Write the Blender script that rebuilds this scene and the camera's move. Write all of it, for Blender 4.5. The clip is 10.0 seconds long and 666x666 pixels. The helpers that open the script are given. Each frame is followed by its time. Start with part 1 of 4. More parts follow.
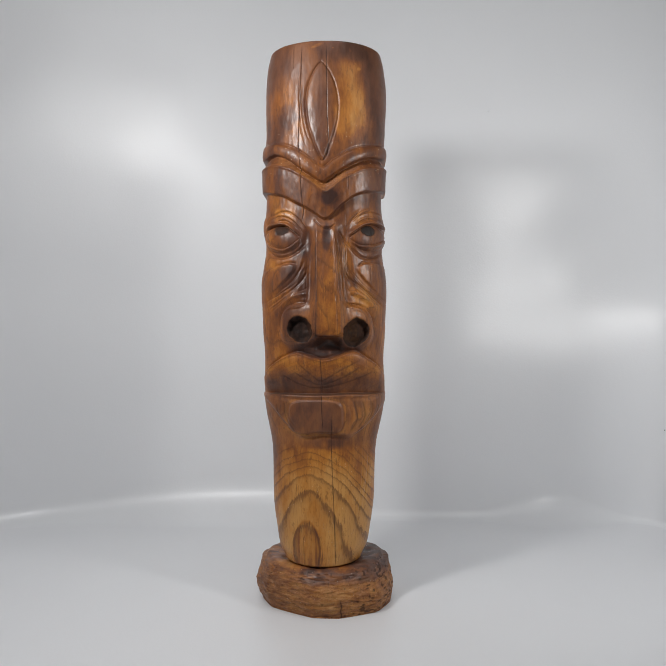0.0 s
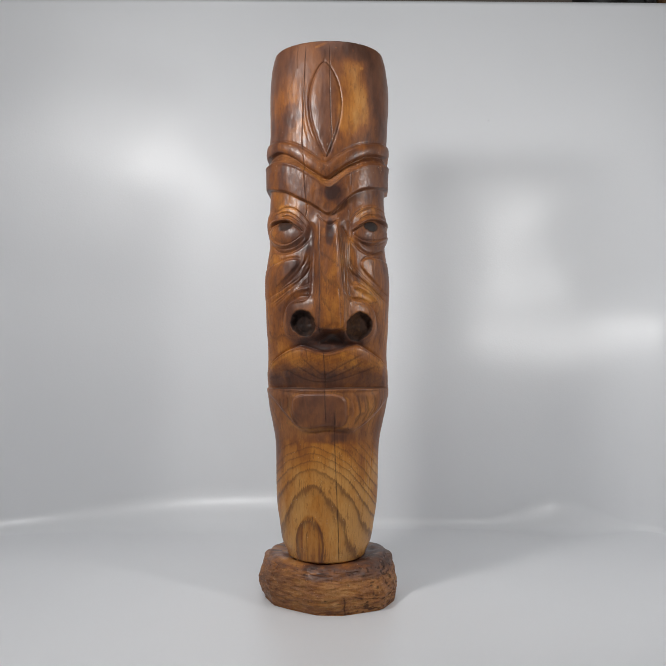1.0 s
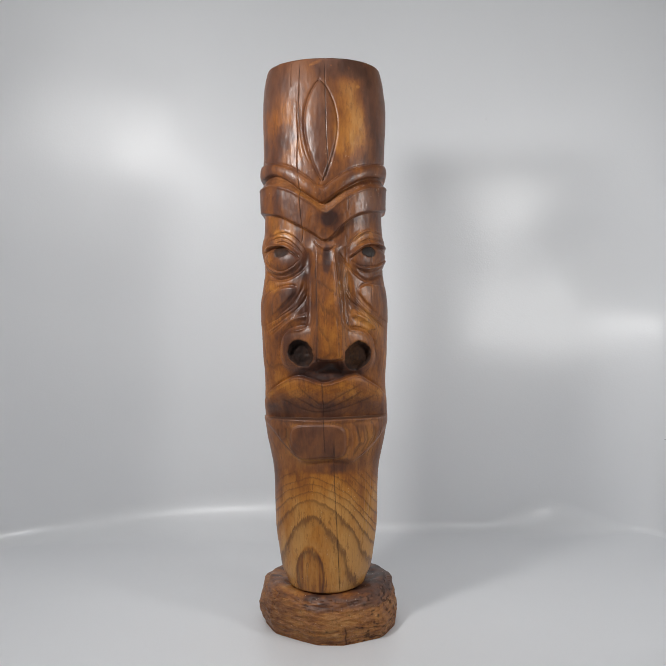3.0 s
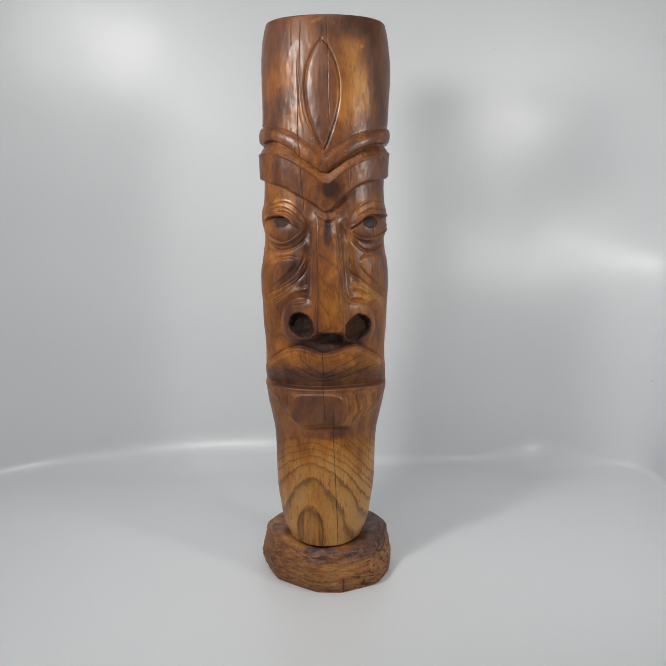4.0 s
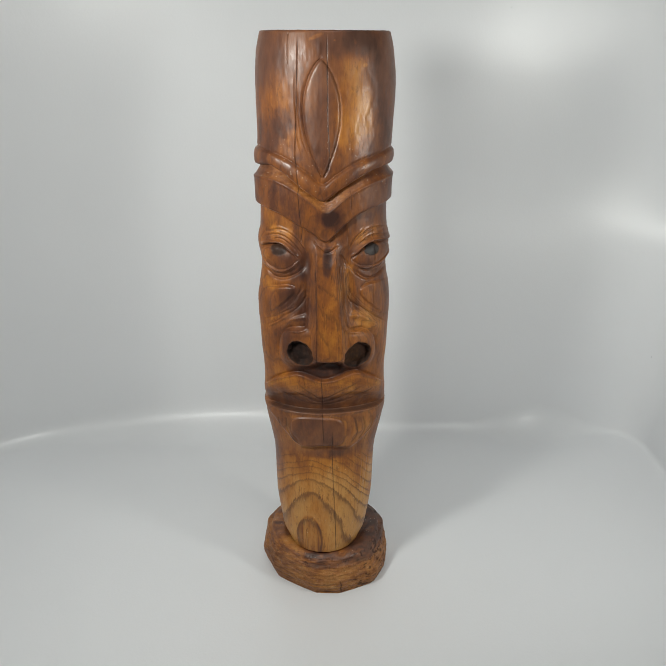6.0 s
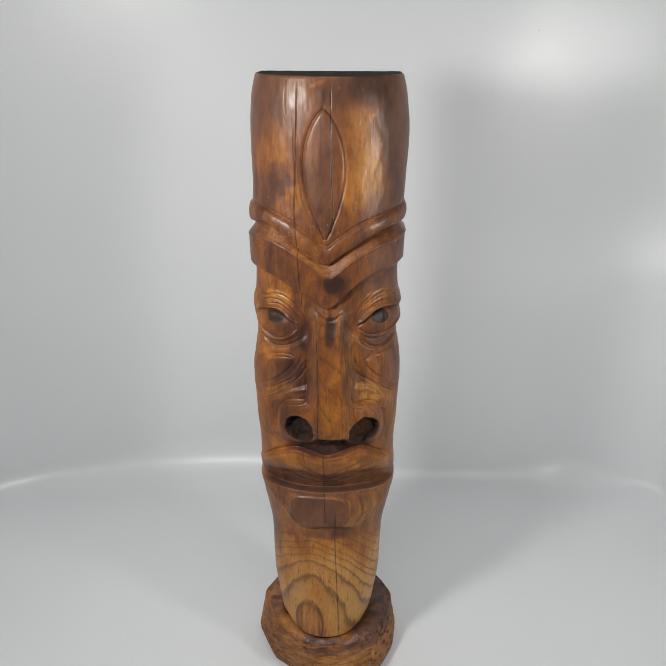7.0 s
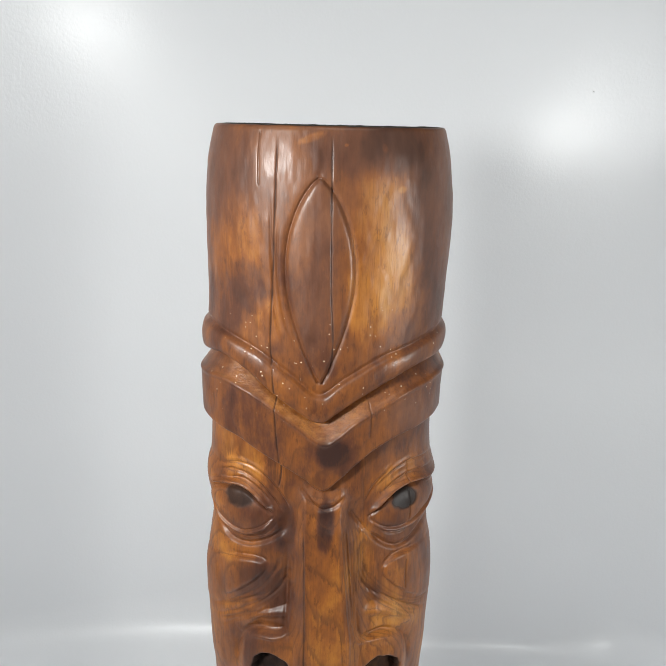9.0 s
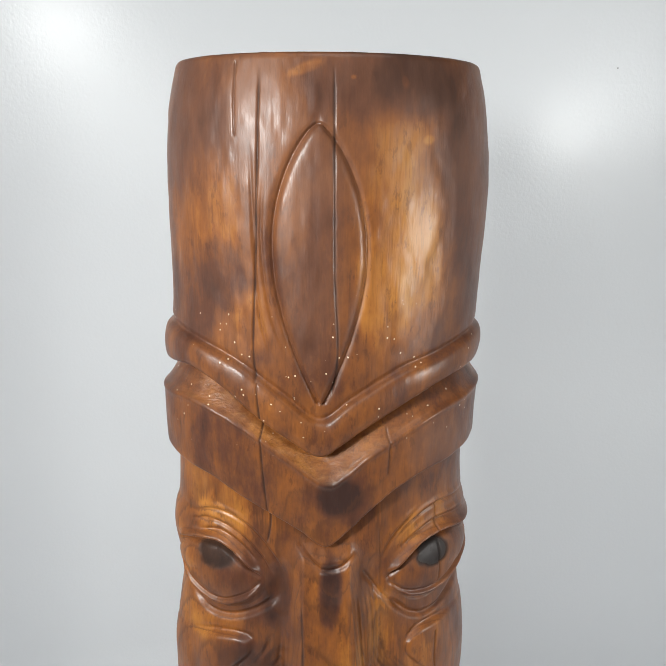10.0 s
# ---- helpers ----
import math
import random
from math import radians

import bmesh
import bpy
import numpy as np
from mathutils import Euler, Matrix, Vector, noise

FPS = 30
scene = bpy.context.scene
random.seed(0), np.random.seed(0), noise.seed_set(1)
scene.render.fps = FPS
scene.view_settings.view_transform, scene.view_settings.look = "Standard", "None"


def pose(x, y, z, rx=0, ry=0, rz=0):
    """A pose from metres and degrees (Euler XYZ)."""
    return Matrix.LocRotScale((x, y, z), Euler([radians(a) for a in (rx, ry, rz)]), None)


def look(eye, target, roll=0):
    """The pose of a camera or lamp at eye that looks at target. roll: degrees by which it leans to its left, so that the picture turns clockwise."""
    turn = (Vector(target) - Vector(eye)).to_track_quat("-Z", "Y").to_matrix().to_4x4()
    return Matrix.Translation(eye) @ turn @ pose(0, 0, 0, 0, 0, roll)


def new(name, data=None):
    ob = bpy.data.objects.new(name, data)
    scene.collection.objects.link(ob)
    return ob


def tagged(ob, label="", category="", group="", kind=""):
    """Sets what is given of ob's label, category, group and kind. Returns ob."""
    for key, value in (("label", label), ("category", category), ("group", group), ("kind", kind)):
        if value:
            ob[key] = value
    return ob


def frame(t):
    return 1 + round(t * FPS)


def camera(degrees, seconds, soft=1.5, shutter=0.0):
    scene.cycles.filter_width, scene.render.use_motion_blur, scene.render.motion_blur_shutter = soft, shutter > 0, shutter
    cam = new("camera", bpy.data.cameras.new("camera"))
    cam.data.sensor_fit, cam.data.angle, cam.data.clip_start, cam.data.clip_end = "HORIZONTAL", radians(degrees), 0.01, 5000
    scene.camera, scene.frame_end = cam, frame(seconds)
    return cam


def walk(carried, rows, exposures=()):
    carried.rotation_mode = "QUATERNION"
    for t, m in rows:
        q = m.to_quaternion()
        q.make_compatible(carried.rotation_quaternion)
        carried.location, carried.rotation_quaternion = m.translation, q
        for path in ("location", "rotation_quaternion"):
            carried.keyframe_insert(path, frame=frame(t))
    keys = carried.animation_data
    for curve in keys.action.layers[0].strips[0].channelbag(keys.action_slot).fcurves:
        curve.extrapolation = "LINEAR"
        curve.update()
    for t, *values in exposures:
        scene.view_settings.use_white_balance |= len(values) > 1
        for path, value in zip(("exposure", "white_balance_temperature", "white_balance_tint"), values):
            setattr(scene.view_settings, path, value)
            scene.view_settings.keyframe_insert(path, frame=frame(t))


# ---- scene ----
cam = camera(52.6, 10.0, 0.7)
PATH = [
    (0, (0.028, -0.665, 0.242), (-0.038, 1.333, 0.28), 0.1),
    (0.5, (0.025, -0.666, 0.232), (-0.038, 1.332, 0.3), 0.2),
    (1, (0.026, -0.665, 0.21), (-0.043, 1.33, 0.334), 0.1),
    (1.5, (0.025, -0.66, 0.196), (-0.038, 1.33, 0.384), 0.1),
    (2, (0.024, -0.657, 0.195), (-0.044, 1.334, 0.37), 0.2),
    (2.5, (0.023, -0.66, 0.224), (-0.031, 1.337, 0.318), 0.1),
    (2.7, (0.022, -0.657, 0.243), (-0.023, 1.341, 0.315), -0.5),
    (4, (0.014, -0.655, 0.353), (-0.012, 1.316, 0.015), -0.1),
    (4.5, (0.013, -0.652, 0.381), (0.004, 1.297, -0.067), 0.9),
    (5, (0.015, -0.651, 0.414), (0.002, 1.286, -0.085), 0.7),
    (5.2, (0.014, -0.646, 0.424), (0.002, 1.28, -0.112), 0.5),
    (6.3, (0.013, -0.593, 0.499), (-0.022, 1.275, -0.212), -0.24),
    (6.5, (0.018, -0.579, 0.506), (-0.044, 1.296, -0.188), -0.97),
    (7, (0.021, -0.529, 0.519), (-0.046, 1.34, -0.189), 0.33),
    (7.5, (0.018, -0.504, 0.526), (-0.052, 1.378, -0.148), 0.73),
    (8, (0.019, -0.454, 0.531), (-0.092, 1.449, -0.075), 0.65),
    (8.5, (0.013, -0.4, 0.523), (-0.082, 1.529, 0.002), -1.19),
    (9, (0.01, -0.339, 0.507), (-0.035, 1.598, 0.01), 1.29),
    (9.5, (0.006, -0.293, 0.49), (-0.01, 1.656, 0.038), -0.12),
    (10, (0.003, -0.268, 0.483), (-0.007, 1.683, 0.043), 0.58),
]
EXPOSURES = [(0.0, 0.0, 6450, 10.5), (2.7, 0.0, 6450, 10.5), (4.5, 0.0, 6520, 7.5), (6.5, 0.0, 6620, 5.0), (7.0, 0.04, 6540, 7.5), (7.5, 0.03, 6460, 8.5), (8.5, 0.30, 6440, 8.0), (9.0, 0.33, 6430, 7.5), (9.5, 0.33, 6410, 7.0), (10.0, 0.32, 6400, 7.0)]
walk(cam, [(t, look(eye, target, roll)) for t, eye, target, roll in PATH], EXPOSURES)

# ---- world and lights ----
world = bpy.data.worlds.new("room_air")
scene.world = world
world.use_nodes = True
world.node_tree.nodes["Background"].inputs[0].default_value = (0.8, 0.9, 1.0, 1)
world.node_tree.nodes["Background"].inputs[1].default_value = 0.02


def area_lamp(name, eye, target, size, watts, colour=(1, 1, 1), shape="DISK", size_y=0.0):
    data = bpy.data.lights.new(name, "AREA")
    data.shape, data.size, data.energy, data.color = shape, size, watts, colour
    if size_y:
        data.size_y = size_y
    ob = new(name, data)
    ob.matrix_world = look(eye, target)
    return ob


area_lamp("key_lamp", (-0.25, -0.32, 0.525), (0.0, 0.12, 0.30), 0.075, 1.62, (1.0, 0.99, 0.97))
area_lamp("side_lamp", (0.37, -0.27, 0.41), (0.12, 0.28, 0.42), 0.08, 0.98, (1.0, 0.99, 0.965))
# unseen broad lamp, added overhead to lift the ambient light
area_lamp("overhead_fill_lamp", (0.1, -1.1, 2.02), (0.1, -0.8, 0.0), 1.1, 8.0, (0.97, 0.99, 1.0), "RECTANGLE", 0.9)


# ---- materials ----
def node_material(name):
    m = bpy.data.materials.new(name)
    m.use_nodes = True
    nt = m.node_tree
    return m, nt, nt.nodes["Principled BSDF"]


def add(nt, kind, **values):
    n = nt.nodes.new(kind)
    for key, value in values.items():
        n.inputs[key].default_value = value
    return n


def mix_colour(nt, factor, a, b, blend="MIX"):
    n = nt.nodes.new("ShaderNodeMix")
    n.data_type, n.blend_type = "RGBA", blend
    for slot, value in ((0, factor), (6, a), (7, b)):
        if isinstance(value, bpy.types.NodeSocket):
            nt.links.new(value, n.inputs[slot])
        else:
            n.inputs[slot].default_value = value
    return n.outputs[2]


def sums(nt, operation, a, b, c=None, clamp=False):
    n = nt.nodes.new("ShaderNodeMath")
    n.operation, n.use_clamp = operation, clamp
    for slot, value in enumerate((a, b, c)):
        if value is None:
            continue
        if isinstance(value, bpy.types.NodeSocket):
            nt.links.new(value, n.inputs[slot])
        else:
            n.inputs[slot].default_value = value
    return n.outputs[0]


def noise_tex(nt, scale, detail=3.0, stretch=(1, 1, 1), rough=0.55):
    co = nt.nodes.new("ShaderNodeTexCoord")
    mp = nt.nodes.new("ShaderNodeMapping")
    mp.inputs["Scale"].default_value = stretch
    nt.links.new(co.outputs["Object"], mp.inputs["Vector"])
    n = add(nt, "ShaderNodeTexNoise", Scale=scale, Detail=detail, Roughness=rough)
    nt.links.new(mp.outputs["Vector"], n.inputs["Vector"])
    return n.outputs["Fac"]


def ramp(nt, fac, stops):
    n = nt.nodes.new("ShaderNodeValToRGB")
    els = n.color_ramp.elements
    while len(els) < len(stops):
        els.new(0.5)
    for e, (p, c) in zip(els, stops):
        e.position = p
        e.color = (*c, 1) if len(c) == 3 else c
    nt.links.new(fac, n.inputs[0])
    return n.outputs[0]


def bump(nt, bsdf, height, strength, distance, after=None):
    n = add(nt, "ShaderNodeBump", Strength=strength, Distance=distance)
    nt.links.new(height, n.inputs["Height"])
    if after:
        nt.links.new(after, n.inputs["Normal"])
    nt.links.new(n.outputs[0], bsdf.inputs["Normal"])
    nt.links.new(n.outputs[0], bsdf.inputs["Coat Normal"])
    return n.outputs[0]


def attribute(nt, name):
    n = nt.nodes.new("ShaderNodeAttribute")
    n.attribute_name = name
    return n.outputs["Fac"]


def wood_material():
    m, nt, bsdf = node_material("waxed_carved_wood")
    tone, ring, figure, black, crack_shade = (attribute(nt, k) for k in ("tone", "ring", "figure", "black", "crack_shade"))
    broad = noise_tex(nt, 26.0, 4.0, (1, 1, 0.45))
    streak = noise_tex(nt, 330.0, 4.0, (1, 1, 0.09), 0.65)
    fibre = noise_tex(nt, 1250.0, 2.0, (1, 1, 0.06), 0.6)
    mottle = noise_tex(nt, 95.0, 4.0, (1, 1, 0.48), 0.6)
    fleck = noise_tex(nt, 480.0, 3.0, (1, 1, 0.45), 0.7)
    # tone moves between dark heartwood and pale sapwood, and carries painted shade and light
    t = sums(nt, "ADD", tone, sums(nt, "MULTIPLY_ADD", broad, 1.7, -0.85))
    t = sums(nt, "ADD", t, sums(nt, "MULTIPLY_ADD", streak, 0.34, -0.17))
    t = sums(nt, "ADD", t, sums(nt, "MULTIPLY_ADD", mottle, 1.30, -0.65))
    t = sums(nt, "ADD", t, sums(nt, "MULTIPLY_ADD", fleck, 0.46, -0.23))
    base = ramp(nt, sums(nt, "MULTIPLY_ADD", t, 0.5, 0.5, True), [
        (0.0, (0.036, 0.015, 0.011)), (0.22, (0.096, 0.033, 0.016)), (0.46, (0.238, 0.078, 0.0160)),
        (0.70, (0.430, 0.166, 0.026)), (1.0, (0.560, 0.275, 0.070))])
    # late-wood lines of the yearly rings, drawn by rows of dark pores
    rn = sums(nt, "ADD", ring, sums(nt, "MULTIPLY_ADD", noise_tex(nt, 110.0, 4.0, (1, 1, 0.45)), 0.30, -0.15))
    rn = sums(nt, "ADD", rn, sums(nt, "MULTIPLY_ADD", fibre, 0.40, -0.20))
    saw = sums(nt, "FRACT", rn, None)
    line = ramp(nt, saw, [(0.0, (0.45, 0.45, 0.45)), (0.07, (0, 0, 0)), (0.58, (0.04, 0.04, 0.04)), (0.80, (0.30, 0.30, 0.30)), (0.91, (1, 1, 1)), (1.0, (0.85, 0.85, 0.85))])
    base = mix_colour(nt, sums(nt, "MULTIPLY", line, figure), base, (0.085, 0.030, 0.012, 1))
    # open pores along the grain
    pore = ramp(nt, fibre, [(0.0, (1, 1, 1)), (0.36, (0.8, 0.8, 0.8)), (0.47, (0, 0, 0))])
    base = mix_colour(nt, sums(nt, "MULTIPLY", pore, 0.28), base, (0.050, 0.020, 0.010, 1))
    nick = ramp(nt, noise_tex(nt, 300.0, 4.0, (1, 1, 0.35), 0.75), [(0.0, (0, 0, 0)), (0.57, (0, 0, 0)), (0.64, (1, 1, 1))])
    base = mix_colour(nt, sums(nt, "MULTIPLY", nick, 0.42), base, (0.060, 0.019, 0.009, 1))
    # greyish wear and a painted hazy sheen, strongest towards the crown
    grey_mask = attribute(nt, "wear_sheen")
    wear_sheen = sums(nt, "MULTIPLY", grey_mask, sums(nt, "MULTIPLY_ADD", mottle, 1.1, sums(nt, "MULTIPLY_ADD", broad, 0.9, -0.42), True), None, True)
    base = mix_colour(nt, wear_sheen, base, (0.205, 0.098, 0.060, 1))
    # tiny pale specks, scattered where the mask allows
    co = nt.nodes.new("ShaderNodeTexCoord")
    vor = add(nt, "ShaderNodeTexVoronoi", Scale=400.0, Randomness=1.0)
    nt.links.new(co.outputs["Object"], vor.inputs["Vector"])
    dots = sums(nt, "LESS_THAN", vor.outputs["Distance"], 0.115)
    sep = nt.nodes.new("ShaderNodeSeparateColor")
    nt.links.new(vor.outputs["Color"], sep.inputs[0])
    speck = sums(nt, "MULTIPLY", dots, sums(nt, "GREATER_THAN", sep.outputs[0], 0.60))
    speck = sums(nt, "MULTIPLY", speck, attribute(nt, "speckled"))
    speck = sums(nt, "MULTIPLY", speck, sums(nt, "GREATER_THAN", mottle, 0.48))
    base = mix_colour(nt, speck, base, (0.80, 0.66, 0.48, 1))
    raw = attribute(nt, "raw")
    hewn = noise_tex(nt, 380.0, 5.0, (0.30, 0.30, 1), 0.70)
    rawcol = ramp(nt, hewn, [(0.30, (0.040, 0.015, 0.007)), (0.42, (0.175, 0.066, 0.025)), (0.56, (0.325, 0.150, 0.060)), (0.72, (0.55, 0.31, 0.15))])
    base = mix_colour(nt, sums(nt, "MULTIPLY", raw, 0.62), base, rawcol)
    base = mix_colour(nt, crack_shade, base, (0.026, 0.011, 0.007, 1))
    paint = mix_colour(nt, fleck, (0.006, 0.005, 0.005, 1), (0.030, 0.024, 0.022, 1))
    paint = mix_colour(nt, sums(nt, "MULTIPLY", sums(nt, "SUBTRACT", grey_mask, 1.5, None, True), fleck), paint, (0.085, 0.098, 0.10, 1))
    base = mix_colour(nt, black, base, paint)
    nt.links.new(base, bsdf.inputs["Base Color"])
    shiny = sums(nt, "SUBTRACT", sums(nt, "GREATER_THAN", black, 0.93), sums(nt, "GREATER_THAN", black, 0.985), None, True)
    rough = sums(nt, "MULTIPLY_ADD", broad, 0.24, 0.33)
    rough = sums(nt, "ADD", rough, sums(nt, "MULTIPLY_ADD", fleck, 0.24, -0.12))
    rough = sums(nt, "ADD", rough, sums(nt, "MULTIPLY", sums(nt, "MAXIMUM", crack_shade, sums(nt, "SUBTRACT", black, shiny, None, True)), 0.30))
    rough = sums(nt, "ADD", rough, sums(nt, "MULTIPLY", raw, 0.18))
    nt.links.new(rough, bsdf.inputs["Roughness"])
    nt.links.new(sums(nt, "MULTIPLY_ADD", shiny, 0.16, sums(nt, "MULTIPLY_ADD", black, -0.24, 0.32)), bsdf.inputs["Specular IOR Level"])
    # thin wax, rubbed off here and there
    nt.links.new(sums(nt, "MULTIPLY", sums(nt, "MULTIPLY_ADD", mottle, 0.42, 0.0, True), sums(nt, "SUBTRACT", sums(nt, "MULTIPLY_ADD", raw, -0.8, 1.0), black, None, True)), bsdf.inputs["Coat Weight"])
    bsdf.inputs["Coat Roughness"].default_value = 0.27
    b = bump(nt, bsdf, streak, 0.08, 0.0007)
    b = bump(nt, bsdf, fibre, 0.12, 0.0004, b)
    b = bump(nt, bsdf, fleck, 0.16, 0.0004, b)
    b = bump(nt, bsdf, mottle, 0.15, 0.0008, b)
    bump(nt, bsdf, sums(nt, "MULTIPLY", hewn, raw), 0.8, 0.0016, b)
    return m


def plastic_material():
    m, nt, bsdf = node_material("satin_white_plastic")
    big = noise_tex(nt, 5.0, 3.0)
    col = mix_colour(nt, big, (0.755, 0.765, 0.785, 1), (0.80, 0.81, 0.83, 1))
    nt.links.new(col, bsdf.inputs["Base Color"])
    scuff = noise_tex(nt, 14.0, 4.0)
    nt.links.new(sums(nt, "MULTIPLY_ADD", scuff, 0.06, 0.40), bsdf.inputs["Roughness"])
    bsdf.inputs["Specular IOR Level"].default_value = 0.40
    bsdf.inputs["Coat Weight"].default_value, bsdf.inputs["Coat Roughness"].default_value = 0.40, 0.27
    grain = noise_tex(nt, 430.0, 2.0)
    b = bump(nt, bsdf, grain, 0.36, 0.0003)
    bump(nt, bsdf, noise_tex(nt, 38.0, 2.0), 0.14, 0.0009, b)
    return m


def plain_material(name, dark, light, rough=0.6, scale=6.0, stretch=(1, 1, 1), metal=0.0):
    m, nt, bsdf = node_material(name)
    f = noise_tex(nt, scale, 4.0, stretch)
    nt.links.new(mix_colour(nt, f, (*dark, 1), (*light, 1)), bsdf.inputs["Base Color"])
    bsdf.inputs["Roughness"].default_value, bsdf.inputs["Metallic"].default_value = rough, metal
    bump(nt, bsdf, noise_tex(nt, scale * 12, 3.0, stretch), 0.15, 0.002)
    return m


WOOD = wood_material()
PLASTIC = plastic_material()
# pale paint for the unseen walls, chosen to brighten the sheet's reflections
BOUNCE_PAINT = plain_material("unseen_bounce_paint", (0.42, 0.42, 0.41), (0.47, 0.47, 0.46), 0.8, 2.0)
ROOM_PAINT = plain_material("grey_room_paint", (0.10, 0.105, 0.10), (0.125, 0.13, 0.125), 0.8, 2.0)
CEILING_PAINT = plain_material("white_ceiling_paint", (0.72, 0.72, 0.70), (0.78, 0.78, 0.76), 0.8, 2.0)
BROWN_BOARD = plain_material("brown_board", (0.25, 0.20, 0.165), (0.29, 0.24, 0.20), 0.55, 5.0, (1, 1, 0.2))
TABLE_WOOD = plain_material("dark_table_wood", (0.08, 0.055, 0.04), (0.12, 0.085, 0.06), 0.5, 8.0, (0.2, 1, 1))
DARK_IRON = plain_material("dark_iron", (0.02, 0.02, 0.021), (0.035, 0.034, 0.033), 0.45, 30.0)
RIBBED_BROWN = plain_material("ribbed_brown_glaze", (0.13, 0.068, 0.034), (0.30, 0.17, 0.085), 0.22, 20.0)


# ---- mesh helpers ----
def mesh_from_arrays(name, co, quads, material, smooth=True, tris=None):
    me = bpy.data.meshes.new(name)
    faces = len(quads) + (0 if tris is None else len(tris))
    loops = quads.ravel() if tris is None else np.concatenate((quads.ravel(), tris.ravel()))
    starts = np.arange(len(quads)) * 4
    totals = np.full(len(quads), 4)
    if tris is not None:
        starts = np.concatenate((starts, len(quads) * 4 + np.arange(len(tris)) * 3))
        totals = np.concatenate((totals, np.full(len(tris), 3)))
    me.vertices.add(len(co))
    me.vertices.foreach_set("co", np.ascontiguousarray(co, dtype=np.float32).ravel())
    me.loops.add(len(loops))
    me.loops.foreach_set("vertex_index", loops.astype(np.int32))
    me.polygons.add(faces)
    me.polygons.foreach_set("loop_start", starts.astype(np.int32))
    me.polygons.foreach_set("loop_total", totals.astype(np.int32))
    me.polygons.foreach_set("use_smooth", np.full(faces, smooth))
    me.update(calc_edges=True)
    me.validate()
    me.materials.append(material)
    return me


def grid_quads(rows, cols, wrap, start=0):
    r = np.arange(rows - 1)[:, None]
    c = np.arange(cols if wrap else cols - 1)[None, :]
    n = (c + 1) % cols
    q = np.stack((r * cols + c, r * cols + n, (r + 1) * cols + n, (r + 1) * cols + c), -1)
    return q.reshape(-1, 4) + start


def smooth01(t):
    t = np.clip(t, 0.0, 1.0)
    return t * t * (3 - 2 * t)


def hash_noise(u, v, seed):
    """Smooth value noise over the plane, about -1 to 1."""
    rng = np.random.RandomState(seed)
    table = rng.uniform(-1, 1, (256, 256))
    iu, iv = np.floor(u).astype(int), np.floor(v).astype(int)
    fu, fv = smooth01(u - iu), smooth01(v - iv)
    g = lambda a, b: table[a % 256, b % 256]
    return (g(iu, iv) * (1 - fu) + g(iu + 1, iv) * fu) * (1 - fv) + (g(iu, iv + 1) * (1 - fu) + g(iu + 1, iv + 1) * fu) * fv


def spline(points, n=12):
    """Catmull-Rom samples through a few control points."""
    p = np.array(points, float)
    p = np.vstack((2 * p[0] - p[1], p, 2 * p[-1] - p[-2]))
    out = []
    for i in range(1, len(p) - 2):
        for t in np.linspace(0, 1, n, endpoint=False):
            a, b, c, d = p[i - 1], p[i], p[i + 1], p[i + 2]
            out.append(0.5 * (2 * b + (c - a) * t + (2 * a - 5 * b + 4 * c - d) * t * t + (3 * b - a - 3 * c + d) * t ** 3))
    out.append(p[-2])
    return np.array(out)


# ---- room shell ----
def box(bm, x0, x1, y0, y1, z0, z1):
    v = [bm.verts.new((x, y, z)) for z in (z0, z1) for y in (y0, y1) for x in (x0, x1)]
    for f in ((0, 2, 3, 1), (4, 5, 7, 6), (0, 1, 5, 4), (2, 6, 7, 3), (0, 4, 6, 2), (1, 3, 7, 5)):
        bm.faces.new([v[i] for i in f])


def block(name, size, material, label="", category="", kind="", bevel=0.0):
    bm = bmesh.new()
    box(bm, *size)
    if bevel:
        bmesh.ops.bevel(bm, geom=bm.edges[:], offset=bevel, segments=2, affect="EDGES", profile=0.5)
    me = bpy.data.meshes.new(name)
    bm.to_mesh(me)
    bm.free()
    me.materials.append(material)
    return tagged(new(name, me), label, category, "", kind)


block("table_top", (-1.35, 1.35, -1.0, 1.0, -0.044, -0.004), TABLE_WOOD, "dark wooden table top under a white plastic sheet", "table top", "structure", 0.004)
block("wall_north", (-1.6, 1.6, 1.05, 1.15, -0.75, 2.1), ROOM_PAINT, "plain dark grey room wall", "wall", "structure")
# south, east and west walls stay unseen; added pale to bounce light
block("unseen_bounce_wall_south", (-1.6, 1.6, -2.1, -2.0, -0.75, 2.1), BOUNCE_PAINT, "unseen light grey wall added to bounce light", "wall", "structure")
block("unseen_bounce_wall_east", (1.6, 1.7, -2.1, 1.15, -0.75, 2.1), BOUNCE_PAINT, "unseen light grey wall added to bounce light", "wall", "structure")
block("unseen_bounce_wall_west", (-1.7, -1.6, -2.1, 1.15, -0.75, 2.1), BOUNCE_PAINT, "unseen light grey wall added to bounce light", "wall", "structure")
block("ceiling", (-1.7, 1.7, -2.1, 1.15, 2.1, 2.2), CEILING_PAINT, "plain white room ceiling", "ceiling", "structure")
block("floor", (-1.7, 1.7, -2.1, 1.15, -0.85, -0.75), TABLE_WOOD, "dark wooden room floor", "floor", "structure")


# ---- white sheet: floor, bend and walls in one piece ----
BACK_Y, TOP_Z = 0.285, 0.745


